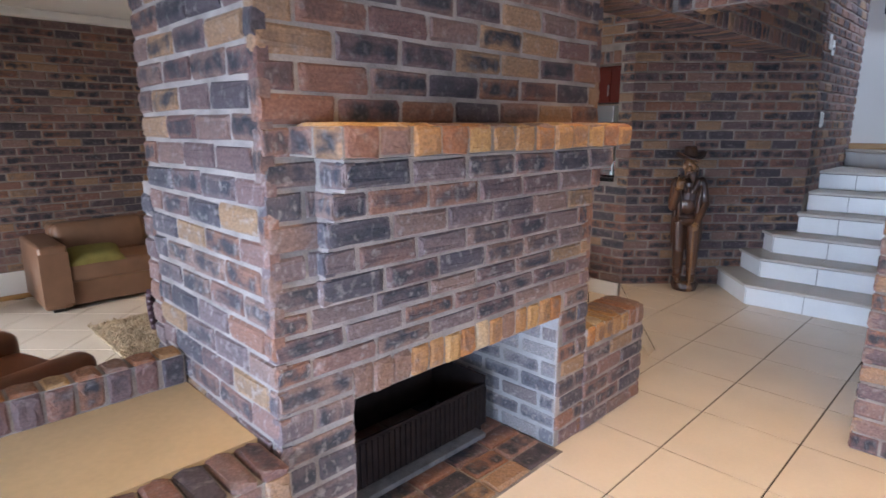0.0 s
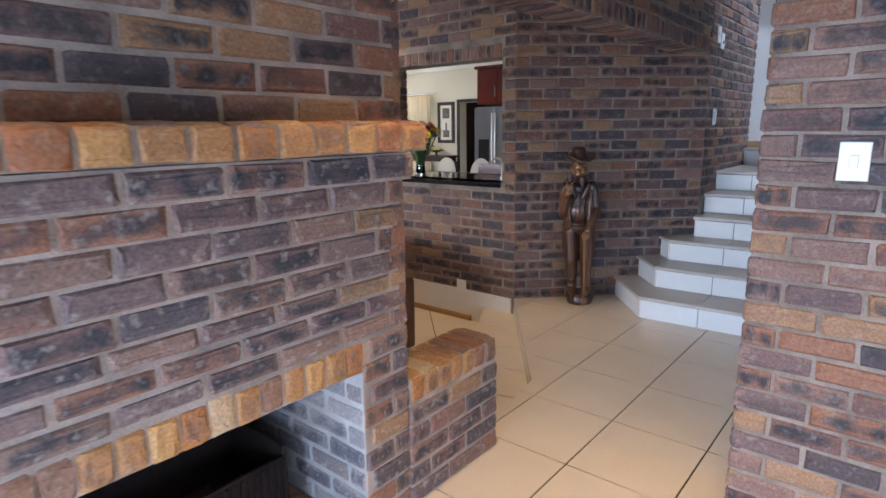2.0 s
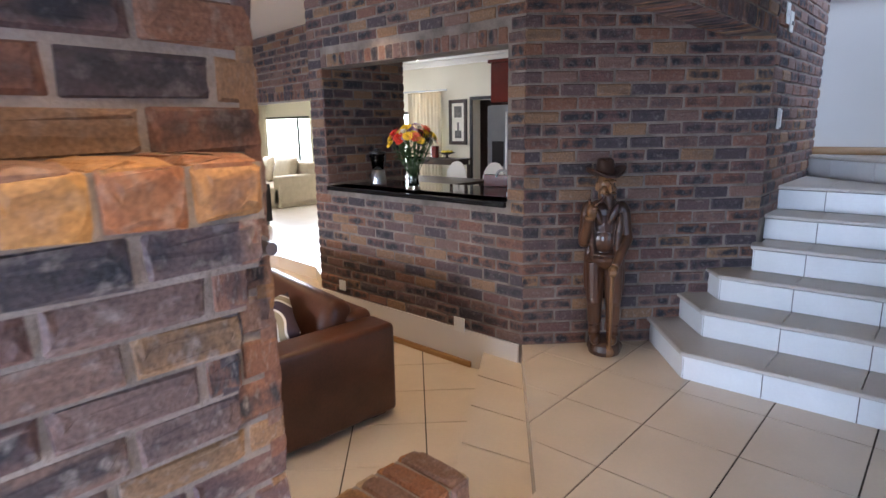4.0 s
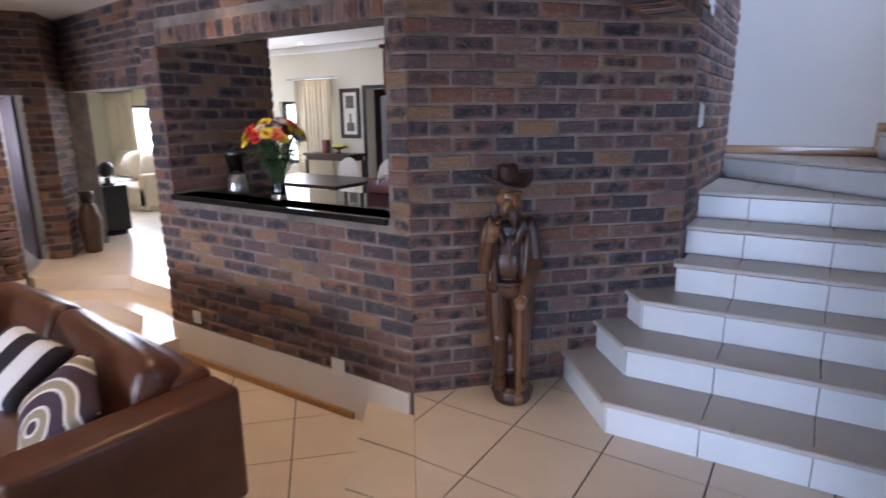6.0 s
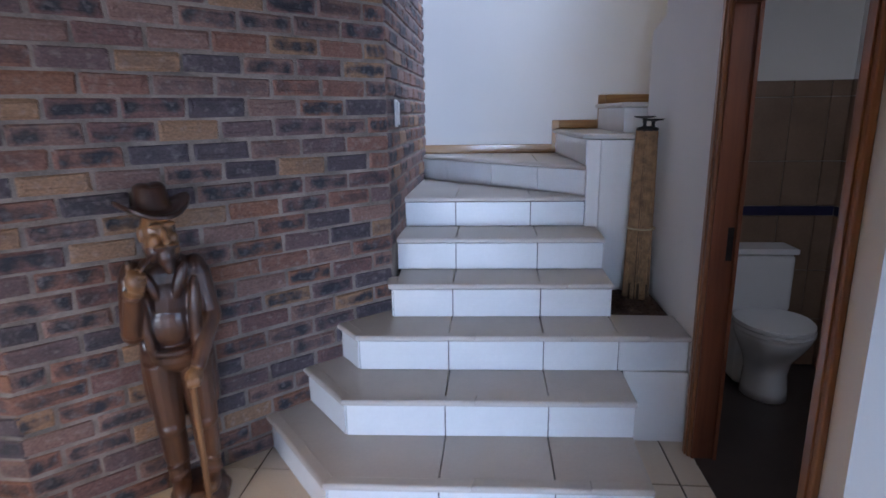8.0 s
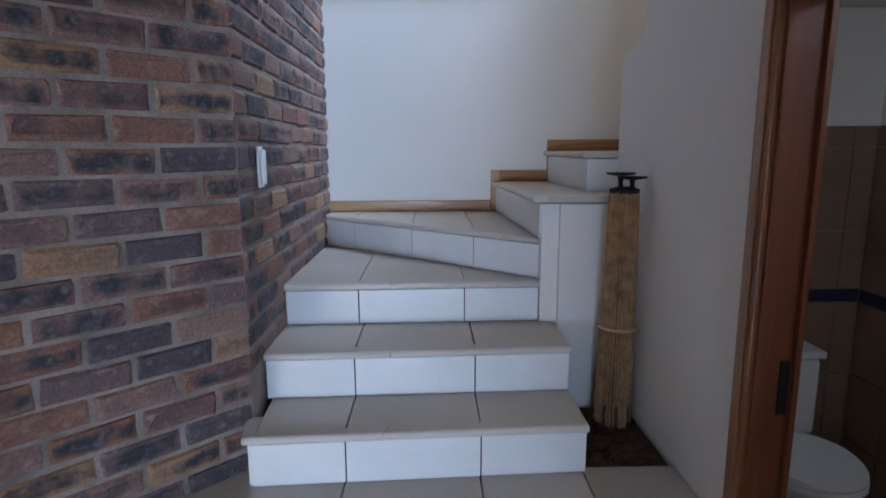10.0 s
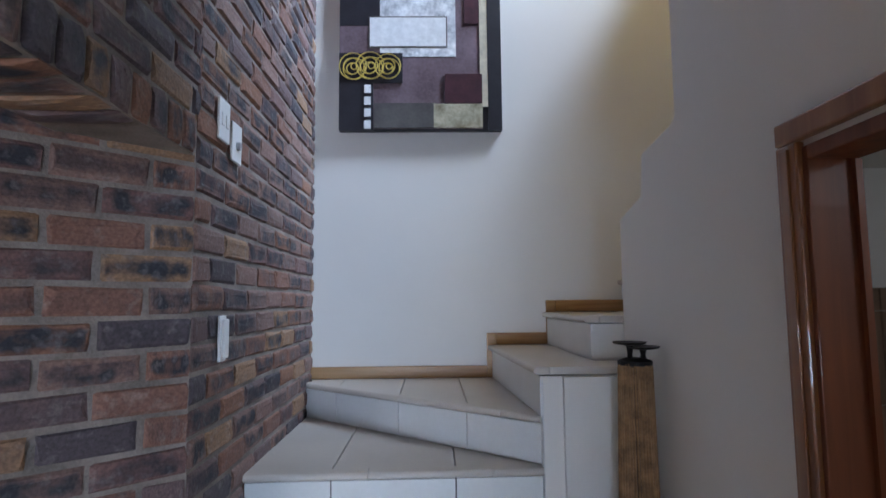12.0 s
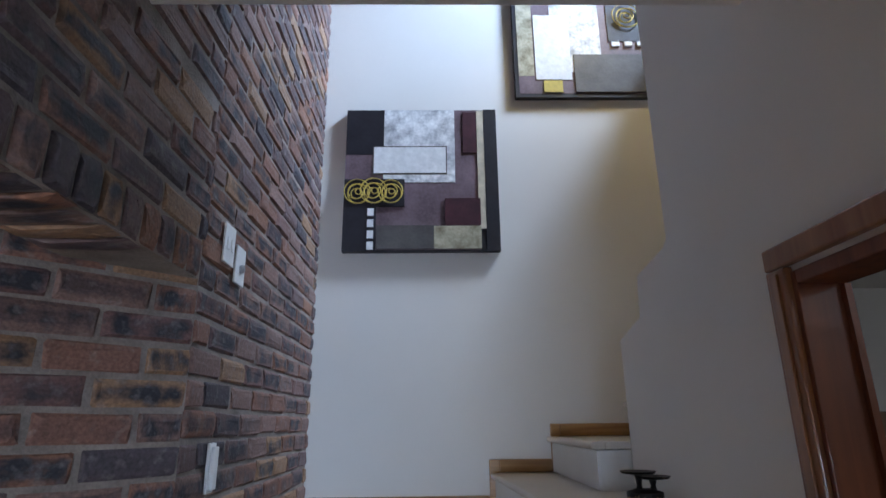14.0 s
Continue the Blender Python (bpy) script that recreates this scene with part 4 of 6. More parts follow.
def tread(poly, top, front, cuts=JX, thick=0.028, inner=GROUT):
    """A solid step: tread tiles, a bullnose strip over the riser, and riser tiles; front: the riser's plan points, left to right."""
    core = part("step_core", prism(poly, 0.0, top - thick - 0.004), inner, stair)
    inset = offset_front(front, -0.028)
    k = poly.index(front[-1])
    rest = poly[k + 1:] + poly[:poly.index(front[0])]
    full = inset + rest
    edges = [-9, *cuts, 9]
    for a, b in zip(edges, edges[1:]):
        pc = clip(clip(full, -1, 0, -a - 0.003), 1, 0, b - 0.003)
        if len(pc) >= 3:
            part("tread_tile", prism(pc, top - thick, top - 0.001), TREAD_TILE, stair)
    # bullnose strips: an arc profile swept along each straight run of the front
    prof = [(-0.026, 0.0), (0.018, 0.0), (0.026, -0.003), (0.0305, -0.010), (0.0305, -0.018), (0.026, -0.025), (0.018, -thick), (-0.026, -thick)]
    for i, (p, q) in enumerate(zip(front, front[1:])):
        d = Vector(q) - Vector(p)
        lines = [offset_front(front, o)[i:i + 2] for o, z in prof]
        inner_cuts = [(c + 0.13 - p[0]) / d.x for c in cuts if abs(d.x) > 0.3]
        ts = sorted({0.0, 1.0, *[t for t in inner_cuts if 0.06 < t < 0.94]})
        for t0, t1 in zip(ts, ts[1:]):
            g = 0.0012 / d.length
            bm = bmesh.new()
            ends = []
            for t in (t0 + g, t1 - g):
                ends.append([bm.verts.new((*Vector(a).lerp(Vector(b), t), top + z)) for (a, b), (o, z) in zip(lines, prof)])
            n = len(prof)
            for e in range(n):
                bm.faces.new((ends[0][e], ends[0][(e + 1) % n], ends[1][(e + 1) % n], ends[1][e]))
            bm.faces.new(ends[0][::-1])
            bm.faces.new(ends[1])
            bmesh.ops.recalc_face_normals(bm, faces=bm.faces)
            part("nosing_tile", bm, TREAD_TILE, stair)
    for p, q in zip(front, front[1:]):
        d = Vector(q) - Vector(p)
        n = Vector((d.y, -d.x)).normalized()
        L = d.length
        ts = sorted({0.0, 1.0, *[(c - p[0]) / d.x for c in cuts if abs(d.x) > 0.3 and 0.04 < (c - p[0]) / d.x < 0.96]})
        for t0, t1 in zip(ts, ts[1:]):
            a, b = Vector(p) + d * (t0 + 0.0025 / L), Vector(p) + d * (t1 - 0.0025 / L)
            part("riser_tile", prism([(a.x + n.x * .008, a.y + n.y * .008), (b.x + n.x * .008, b.y + n.y * .008), (b.x, b.y), (a.x, a.y)], max(top - R + 0.002, 0.002), top - thick - 0.005), STAIR_TILE, stair)
    return core


CORNER = (-1.124, 5.913)
for k, wx, x0, xr in ((1, (-1.625, 5.412), (-1.224, 4.932), (-0.004, 4.978)), (2, (-1.482, 5.555), (-1.226, 5.254), (0.0, 5.310))):
    tread([wx, x0, xr, (xr[0], 6.42), (-1.124, 6.42), CORNER], k * R, [wx, x0, xr])
F3 = [(-1.345, 5.692), (-1.224, 5.538), (0.298, 5.604)]
tread([*F3, (0.298, 5.862), (0.0, 5.862), (0.0, 6.42), (-1.124, 6.42), CORNER], 3 * R, F3, (-0.805, -0.364, -0.02))
F4 = [(-1.118, 5.908), (-1.100, 5.786), (-0.010, 5.842)]
tread([*F4, (-0.010, 6.42), (-1.118, 6.42)], 4 * R, F4)
F5 = [(-1.118, 6.062), (-0.012, 6.104)]
tread([*F5, (-0.012, 6.42), (-1.118, 6.42)], 5 * R, F5)
F6 = [(-1.118, 6.385), (-0.072, 6.415)]
tread([*F6, (-0.072, 6.46), (-1.118, 7.44)], 6 * R, F6, (-0.82, -0.383))
F7 = [(-1.118, 7.372), (-0.058, 6.432)]
tread([*F7, (-0.10, 7.489), (-1.118, 7.489)], 7 * R, F7, (-0.93, -0.610, -0.322), inner=STAIR_TILE)
part("step_front", box(-0.068, 0.299, 6.392, 6.45, 0.0, 8 * R - 0.032), PLASTER, stair, "white plastered front below the upper steps")
F8 = [(-0.13, 7.489), (-0.070, 6.396)]
tread([*F8, (0.299, 6.396), (0.299, 6.60), (0.40, 6.60), (0.40, 7.489)], 8 * R, F8, (), inner=STAIR_TILE)
for k in range(9, 12):
    x0 = (0.175, 0.60, 0.86)[k - 9]
    x1 = x0 + 0.45 if k < 11 else 1.119
    tread([(x0, 7.489), (x0, 6.602), (x1, 6.602), (x1, 7.489)], k * R, [(x0, 7.489), (x0, 6.602)], (), inner=STAIR_TILE)
part("side_panel", box(0.006, 0.297, 5.570, 5.588, 0.0, 2 * R + 0.002), PLASTER, stair, "white plastered side below the third step")
part("side_panel", box(-0.004, 0.001, 4.975, 5.568, 0.0, R - 0.033), PLASTER, stair)
part("side_panel", box(0.0005, 0.005, 5.305, 5.568, 0.0, 2 * R - 0.033), PLASTER, stair)
part("planter_soil", box(0.002, 0.298, 5.866, 6.364, 0.40, 0.50), SOIL, stair, "bark chips in the recess beside the stairs")
part("recess_back", box(0.001, 0.299, 6.366, 6.391, 0.40, 8 * R - 0.034), PLASTER, stair)
skirt = thing("stair_skirting", "varnished wooden skirting stepping up the stairs", "skirting", kind="structure")
for x0, x1, z0, z1 in ((-1.122, -0.166, 1.226, 1.290), (-0.166, -0.112, 1.226, 1.465), (-0.112, 0.164, 1.402, 1.465), (0.164, 0.216, 1.402, 1.640), (0.216, 0.598, 1.577, 1.640)):
    part("skirting_board", box(x0, x1 - 0.0005, 7.468, 7.488, z0, z1, bev=0.004), SKIRT_X, skirt)

# ---- things of the hall and the stairs ----


def statue():
    """A carved wooden figure with a curled hat and a stick, as one plain mesh; it faces -y."""
    bm = bmesh.new()
    rnd = random.Random(3)
    # rough-hewn base
    lathe([(0.118, 0.0), (0.126, 0.03), (0.118, 0.07), (0.095, 0.092)], 22, bm, 0.01, 0.0)
    for i in range(10):
        a = i * 0.63
        ball(bm, (0.01 + 0.095 * math.cos(a), 0.08 * math.sin(a), 0.045), (0.040, 0.036, 0.034 + rnd.uniform(0, .016)), 8)
    # shoes and trousers: heavy legs close together, creased at the knees
    for s in (-1, 1):
        ball(bm, (s * 0.064, -0.050, 0.108), (0.040, 0.080, 0.034))
        tube(bm, (s * 0.066, 0.0, 0.10), (s * 0.066, 0.0, 0.22), 0.044, 0.047, 14)
        tube(bm, (s * 0.066, 0.0, 0.21), (s * 0.068, -0.012, 0.37), 0.052, 0.058, 14)
        tube(bm, (s * 0.068, -0.012, 0.36), (s * 0.066, 0.0, 0.63), 0.060, 0.076, 14)
        ball(bm, (s * 0.068, -0.022, 0.365), (0.058, 0.056, 0.045))
        for z in (0.145, 0.20, 0.30):
            ball(bm, (s * 0.067, -0.004, z), (0.053, 0.053, 0.012), rot=Matrix.Rotation(s * 0.35, 4, "Y"))
    ball(bm, (0, 0.0, 0.655), (0.126, 0.094, 0.075))
    # belly over the belt, chest, shoulders
    ball(bm, (-0.008, -0.024, 0.785), (0.090, 0.066, 0.110), 20)
    lathe([(0.098, 0.672), (0.104, 0.678), (0.104, 0.692), (0.096, 0.698)], 20, bm, -0.005, -0.008)
    ball(bm, (0, -0.005, 0.87), (0.112, 0.080, 0.13))
    ball(bm, (0.005, 0.005, 0.965), (0.128, 0.076, 0.082))
    for s in (-1, 1):
        ball(bm, (s * 0.120, 0.004, 0.975), (0.050, 0.052, 0.055))
        # open coat: fronts, lapels and tails
        ball(bm, (s * 0.094, -0.060, 0.80), (0.026, 0.034, 0.165), rot=Matrix.Rotation(s * 0.10, 4, "Y"))
        ball(bm, (s * 0.060, -0.076, 0.955), (0.024, 0.018, 0.075), rot=Matrix.Rotation(s * 0.42, 4, "Y"))
        ball(bm, (s * 0.118, 0.030, 0.60), (0.034, 0.052, 0.20), rot=Matrix.Rotation(-s * 0.05, 4, "Y"))
    ball(bm, (0, 0.062, 0.62), (0.118, 0.032, 0.27))
    tube(bm, (0, 0.0, 1.00), (0.004, -0.012, 1.09), 0.050, 0.046)
    turn = Matrix.Rotation(radians(24), 4, "Z")
    H = Matrix.Translation((0.0, -0.025, 1.115)) @ turn

    def hb(c, sz, tilt=0.0):
        ball(bm, H @ Vector(c), sz, rot=turn @ Matrix.Rotation(tilt, 4, "X"))
    hb((0, 0.004, 0.02), (0.064, 0.074, 0.086))
    hb((0, -0.078, 0.008), (0.013, 0.021, 0.030), -0.3)
    hb((0, -0.092, -0.006), (0.016, 0.014, 0.013))
    for s in (-1, 1):
        hb((s * 0.030, -0.066, 0.047), (0.026, 0.014, 0.009))
        hb((s * 0.036, -0.058, -0.004), (0.022, 0.018, 0.022))
        hb((s * 0.026, -0.078, -0.031), (0.026, 0.014, 0.011))
        hb((s * 0.046, -0.030, -0.045), (0.022, 0.034, 0.048))
        hb((s * 0.066, 0.006, 0.012), (0.010, 0.018, 0.030))
    hb((0, -0.062, -0.066), (0.036, 0.030, 0.048))
    hb((0, -0.070, -0.100), (0.022, 0.020, 0.034))
    # hat: brim curled up at the sides, dented crown with a band
    n = 36
    top, low = [], []
    for ring, (r, rise) in enumerate(((0.062, 0.0), (0.105, -0.004), (0.142, 0.006))):
        for store, dz in ((top, 0.010), (low, -0.008)):
            store.append([bm.verts.new(H @ Vector((r * math.cos(a), 0.96 * r * math.sin(a), 0.090 + dz + rise + 0.040 * (r / 0.142) ** 2 * math.cos(a) ** 2 - 0.018 * (r / 0.142) ** 2 * math.sin(a) ** 2)))
                          for a in [2 * math.pi * q / n for q in range(n)]])
    for q in range(n):
        p = (q + 1) % n
        for k in range(2):
            bm.faces.new((top[k][q], top[k + 1][q], top[k + 1][p], top[k][p]))
            bm.faces.new((low[k][q], low[k][p], low[k + 1][p], low[k + 1][q]))
        bm.faces.new((top[2][q], low[2][q], low[2][p], top[2][p]))
        bm.faces.new((top[0][q], top[0][p], low[0][p], low[0][q]))
    crown = Matrix.Translation((0.0, -0.025, 1.195)) @ turn
    for r0, r1, z0, z1 in ((0.076, 0.073, 0.0, 0.03), (0.070, 0.060, 0.028, 0.092)):
        tube(bm, crown @ Vector((0, 0.004, z0)), crown @ Vector((0, 0.010, z1)), r0, r1, 22)
    for s in (-1, 1):
        ball(bm, crown @ Vector((s * 0.026, 0.012, 0.092)), (0.034, 0.054, 0.020), rot=turn)
    # raised forearm, fist with a pipe below the chin
    tube(bm, (-0.130, 0.0, 0.97), (-0.150, -0.030, 0.79), 0.045, 0.044, 14)
    ball(bm, (-0.148, -0.045, 0.775), (0.045, 0.052, 0.046))
    tube(bm, (-0.146, -0.062, 0.775), (-0.112, -0.120, 0.945), 0.043, 0.034, 14)
    ball(bm, (-0.110, -0.122, 0.935), (0.042, 0.040, 0.016), rot=Matrix.Rotation(0.4, 4, "X"))
    ball(bm, (-0.098, -0.132, 0.982), (0.036, 0.034, 0.044))
    for k in range(4):
        ball(bm, (-0.070 - 0.004 * k, -0.150 + 0.004 * k, 1.004 - 0.018 * k), (0.022, 0.016, 0.0095))
    tube(bm, (-0.112, -0.128, 1.0), (-0.110, -0.118, 1.058), 0.013, 0.011, 8)
    tube(bm, (-0.072, -0.146, 1.02), (-0.020, -0.118, 1.066), 0.009, 0.007, 8)
    # lowered arm, hand on the stick
    tube(bm, (0.132, 0.0, 0.97), (0.158, -0.012, 0.79), 0.045, 0.043, 14)
    ball(bm, (0.157, -0.018, 0.785), (0.044, 0.046, 0.044))
    tube(bm, (0.156, -0.022, 0.785), (0.076, -0.128, 0.625), 0.042, 0.031, 14)
    ball(bm, (0.060, -0.142, 0.600), (0.038, 0.036, 0.034))
    for k in range(4):
        ball(bm, (0.036 + 0.014 * k, -0.172, 0.592), (0.0085, 0.014, 0.024))
    tube(bm, (0.052, -0.158, 0.625), (0.044, -0.120, 0.06), 0.0140, 0.0135, 9)
    ob = part("statue", bm, CARVED, smooth=True)
    rm = ob.modifiers.new("remesh", "REMESH")
    rm.mode, rm.voxel_size, rm.use_smooth_shade = "VOXEL", 0.0048, True
    sm = ob.modifiers.new("smooth", "SMOOTH")
    sm.factor, sm.iterations = 0.5, 2
    me = bpy.data.meshes.new_from_object(ob.evaluated_get(bpy.context.evaluated_depsgraph_get()))
    ob.modifiers.clear()
    me.materials.clear()
    for m in (CARVED, CARVED_PALE, CARVED_MID):
        me.materials.append(m)
    near = lambda p, c, r: (p - Vector(c)).length < r
    for f in me.polygons:
        p = f.center
        x, y, z = p
        face = 1.05 < z < 1.19 and y < -0.045 and not (z < 1.085 and y < -0.085)
        skin = face or near(p, (-0.098, -0.135, 0.985), 0.062) or near(p, (0.058, -0.145, 0.60), 0.046)
        stick = y < -0.105 and z < 0.64 and abs(x - 0.05) < 0.03
        shirt = near(p, (-0.012, -0.08, 0.770), 0.062) and y < -0.065
        trousers = 0.095 < z < 0.665 and y < 0.03
        sleeve = (x < -0.07 or x > 0.07) and y < -0.02 and 0.66 < z < 0.96
        f.material_index = 1 if skin or stick else 2 if trousers or sleeve or shirt else 0
        f.use_smooth = True
    ob.data = me
    for v in me.vertices:
        v.co.x *= 0.88
    return tagged(ob, "varnished carved wooden figure with a brimmed hat and a stick", "statue")


st = statue()
st.matrix_world = pose(-1.79, 5.02, 0.0, 0, -1.5, 28)


def switch(name, m, w, h, rockers, label):
    t = thing(name, label, "switch", at=m)
    part("plate", box(-w / 2, w / 2, -0.009, 0, -h / 2, h / 2, bev=0.003), WHITE_PLASTIC, t)
    for x, z in rockers:
        part("rocker", box(x - 0.012, x + 0.012, -0.0125, -0.009, z - 0.02, z + 0.02, bev=0.002), WHITE_PLASTIC, t)
    return t


EAST = lambda x, y, z: Matrix.Translation((x, y, z)) @ Matrix.Rotation(radians(90), 4, "Z")
switch("light_switch", Matrix.Translation((0.165, 2.900, 1.346)), 0.085, 0.122, [(0, 0)], "white plastic light switch on the brick pier")
t1 = switch("light_switch", EAST(-1.113, 6.075, 2.205), 0.09, 0.13, [(-.018, 0), (.018, 0)], "white plastic light switch on the stair wall")
t2 = switch("thermostat_plate", EAST(-1.113, 6.190, 2.165), 0.09, 0.13, [], "white plastic dimmer plate with a round knob")
k = part("knob", lathe([(0.014, 0), (0.013, 0.012)], 16), STEEL, t2)
k.matrix_local = Matrix.Translation((0.0, -0.009, -0.01)) @ Matrix.Rotation(radians(90), 4, "X")
t3 = switch("emergency_light", EAST(-1.113, 6.105, 1.53), 0.052, 0.14, [], "slim white plastic night light on the brick wall")
part("lens", box(-0.018, 0.018, -0.022, -0.009, -0.06, 0.06, bev=0.005), WHITE_PLASTIC, t3)
switch("wall_socket", Matrix.Translation((-2.835, 4.742, 0.03)), 0.105, 0.115, [(-.02, 0.02), (.02, 0.02)], "white plastic socket low on the brick wall")
switch("wall_socket", Matrix.Translation((-4.255, 4.742, 0.09)), 0.09, 0.095, [(-.02, 0.01), (.02, 0.01)], "white plastic socket low on the brick wall")
switch("wall_socket", EAST(-6.935, 3.615, 0.145), 0.13, 0.15, [(-.03, 0), (.03, 0)], "white plastic double socket on the lounge wall")
switch("wall_socket", EAST(-6.935, 0.30, 0.12), 0.12, 0.15, [(-.03, 0), (.03, 0)], "white plastic double socket on the lounge wall")
# gas tap below the mantel
tap = thing("gas_tap", "small chrome gas tap beside the chimney", "tap", at=Matrix.Translation((-1.05, 2.10, 1.318)))
part("rosette", tube(bmesh.new(), (-0.03, 0, 0), (0.02, 0, 0), 0.022, 0.02, 16), STEEL, tap)
part("handle", tube(bmesh.new(), (0.02, 0, 0), (0.055, 0, 0), 0.012, 0.012, 12), STEEL, tap)

# washroom door frame
fr = thing("door_frame", "varnished reddish wooden door frame of the washroom", "door frame", kind="structure")
part("jamb", box(0.292, 0.398, DY1 - 0.03, DY1 - .001, 0, DH - .001, bev=0.003), DOORWOOD, fr)
part("jamb", box(0.292, 0.398, DY0 + .001, DY0 + 0.03, 0, DH - .001, bev=0.003), DOORWOOD, fr)
part("head", box(0.292, 0.398, DY0 + .031, DY1 - .031, DH - 0.03, DH - .001, bev=0.003), DOORWOOD, fr)
part("stop", box(0.382, 0.396, DY1 - 0.043, DY1 - 0.031, 0, DH - .032), DOORWOOD, fr)
part("stop", box(0.382, 0.396, DY0 + 0.031, DY0 + 0.043, 0, DH - .032), DOORWOOD, fr)
ARCH = wood("architrave_wood", (0.20, 0.072, 0.024), (0.32, 0.135, 0.048))
for y0, y1 in ((DY1 - 0.018, DY1 + 0.050), (DY0 - 0.050, DY0 + 0.018)):
    bm = box(0.278, 0.2995, y0, y1, 0.0, DH + 0.01, bev=0.005)
    bx(bm, 0.272, 0.2785, min(y0, y1) + 0.02, max(y0, y1) - 0.02, 0.0, DH - 0.002, bev=0.002)
    part("architrave", bm, ARCH, fr)
part("architrave", box(0.277, 0.2990, DY0 - 0.050, DY1 + 0.050, DH + 0.011, DH + 0.060, bev=0.005), ARCH, fr)
part("lock_plate", box(0.352, 0.376, DY1 - 0.0325, DY1 - 0.0295, 0.92, 1.06), IRON, fr)


def toilet(m):
    t = thing("toilet", "white ceramic toilet with a closed lid", "toilet", at=m)
    bm = bmesh.new()
    prof = [(0.115, 0.0, 0.0), (0.112, 0.05, 0.0), (0.104, 0.14, 0.0), (0.118, 0.22, 0.0), (0.158, 0.30, -0.015), (0.183, 0.36, -0.02), (0.186, 0.39, -0.02)]
    rings = []
    for r, z, o in prof:
        rings.append([bm.verts.new((r * math.cos(a), o + r * (1.28 if math.sin(a) < 0 else 0.95) * math.sin(a), z)) for a in [2 * math.pi * i / 28 for i in range(28)]])
    for a, b in zip(rings, rings[1:]):
        for i in range(28):
            bm.faces.new((a[i], a[(i + 1) % 28], b[(i + 1) % 28], b[i]))
    bm.faces.new(rings[-1])
    bm.faces.new(list(reversed(rings[0])))
    part("bowl", bm, CERAMIC, t, smooth=True)
    for nm, z0, z1, k in (("seat", 0.392, 0.412, 1.0), ("lid", 0.414, 0.436, 0.985)):
        pts = [(0.192 * k * math.cos(a), -0.02 + 0.192 * k * (1.3 if math.sin(a) < 0 else 0.95) * math.sin(a)) for a in [2 * math.pi * i / 40 for i in range(40)]]
        bm = prism(pts, z0, z1)
        bmesh.ops.bevel(bm, geom=[e for e in bm.edges if abs(e.verts[0].co.z - e.verts[1].co.z) < 1e-5], offset=0.006, segments=2, affect="EDGES")
        part(nm, bm, CERAMIC, t, smooth=False)
    part("pedestal_back", box(-0.12, 0.12, 0.08, 0.26, 0, 0.40, bev=0.03, seg=3), CERAMIC, t)
    part("cistern", box(-0.185, 0.185, 0.17, 0.345, 0.40, 0.735, bev=0.025, seg=3), CERAMIC, t)
    part("cistern_lid", box(-0.195, 0.195, 0.16, 0.352, 0.737, 0.77, bev=0.01, seg=3), CERAMIC, t)
    return t


toilet(Matrix.Translation((0.885, 6.10, 0.004)))


def reed_lamp(m, flare, label):
    """A tall bundle of reeds tied with string, under two small black iron dishes."""
    t = thing("reed_candle_stand", label, "candle stand", at=m)
    rnd = random.Random(int(flare * 1000))
    n = 36
    for i in range(n):
        a = 2 * math.pi * i / n
        # the bundle spreads to one side at its foot
        r0 = (0.056 + flare * (0.7 - 0.6 * math.cos(a))) * rnd.uniform(0.95, 1.06)
        bm = bmesh.new()
        if i % 5 == 4:
            r0 *= 1.10
        tube(bm, (r0 * math.cos(a), r0 * math.sin(a), 0.0 + (i % 4 == 2) * rnd.uniform(0.0, 0.10)), (0.052 * math.cos(a), 0.052 * math.sin(a), 0.925 + rnd.uniform(-.012, .006)), rnd.uniform(0.0040, 0.0064), rnd.uniform(0.0036, 0.0050), 6)
        part("reed", bm, BAMBOO, t)
    # dark inner solid stands for the shade in the gaps between reeds
    part("core", lathe([(0.053 + flare, 0.0), (0.046, 0.92)], 20), REED_GAP_SHADE, t)
    for z in (0.40,):
        r = 0.052 + (0.010 + 1.6 * flare) * (1 - z / 0.93) + 0.006
        part("string", lathe([(r, z - 0.004), (r + 0.003, z), (r, z + 0.004)], 24), mat("pale_string", (0.5, 0.4, 0.25), 0.9), t)
    part("collar", lathe([(0.044, 0.920), (0.056, 0.923), (0.056, 0.936), (0.03, 0.945)], 20), IRON, t)
    for dx, dz in ((-0.016, 0.985), (0.028, 0.970)):
        part("stem", lathe([(0.012, 0.938), (0.008, 0.955), (0.012, dz)], 10, cx=dx), IRON, t)
        part("dish", lathe([(0.012, dz), (0.05, dz + 0.006), (0.056, dz + 0.013), (0.02, dz + 0.010)], 20, cx=dx), IRON, t)
    return t


reed_lamp(Matrix.Translation((0.210, 6.235, 0.50)), 0.012, "tall reed bundle candle stand with black iron dishes")
rnd = random.Random(5)
bm = bmesh.new()
for i in range(160):
    x, y = rnd.uniform(0.012, 0.28), rnd.uniform(5.88, 6.34)
    g = bmesh.ops.create_cube(bm, size=1)
    bmesh.ops.transform(bm, matrix=pose(x, y, 0.503 + rnd.uniform(0, .006), rnd.uniform(-25, 25), rnd.uniform(-25, 25), rnd.uniform(0, 180)) @ Matrix.Diagonal((rnd.uniform(.015, .04), rnd.uniform(.01, .02), .006, 1)), verts=g["verts"])
tagged(part("bark_chips", bm, SOIL), "loose bark chips in the planter recess", "bark chips", kind="stuff")

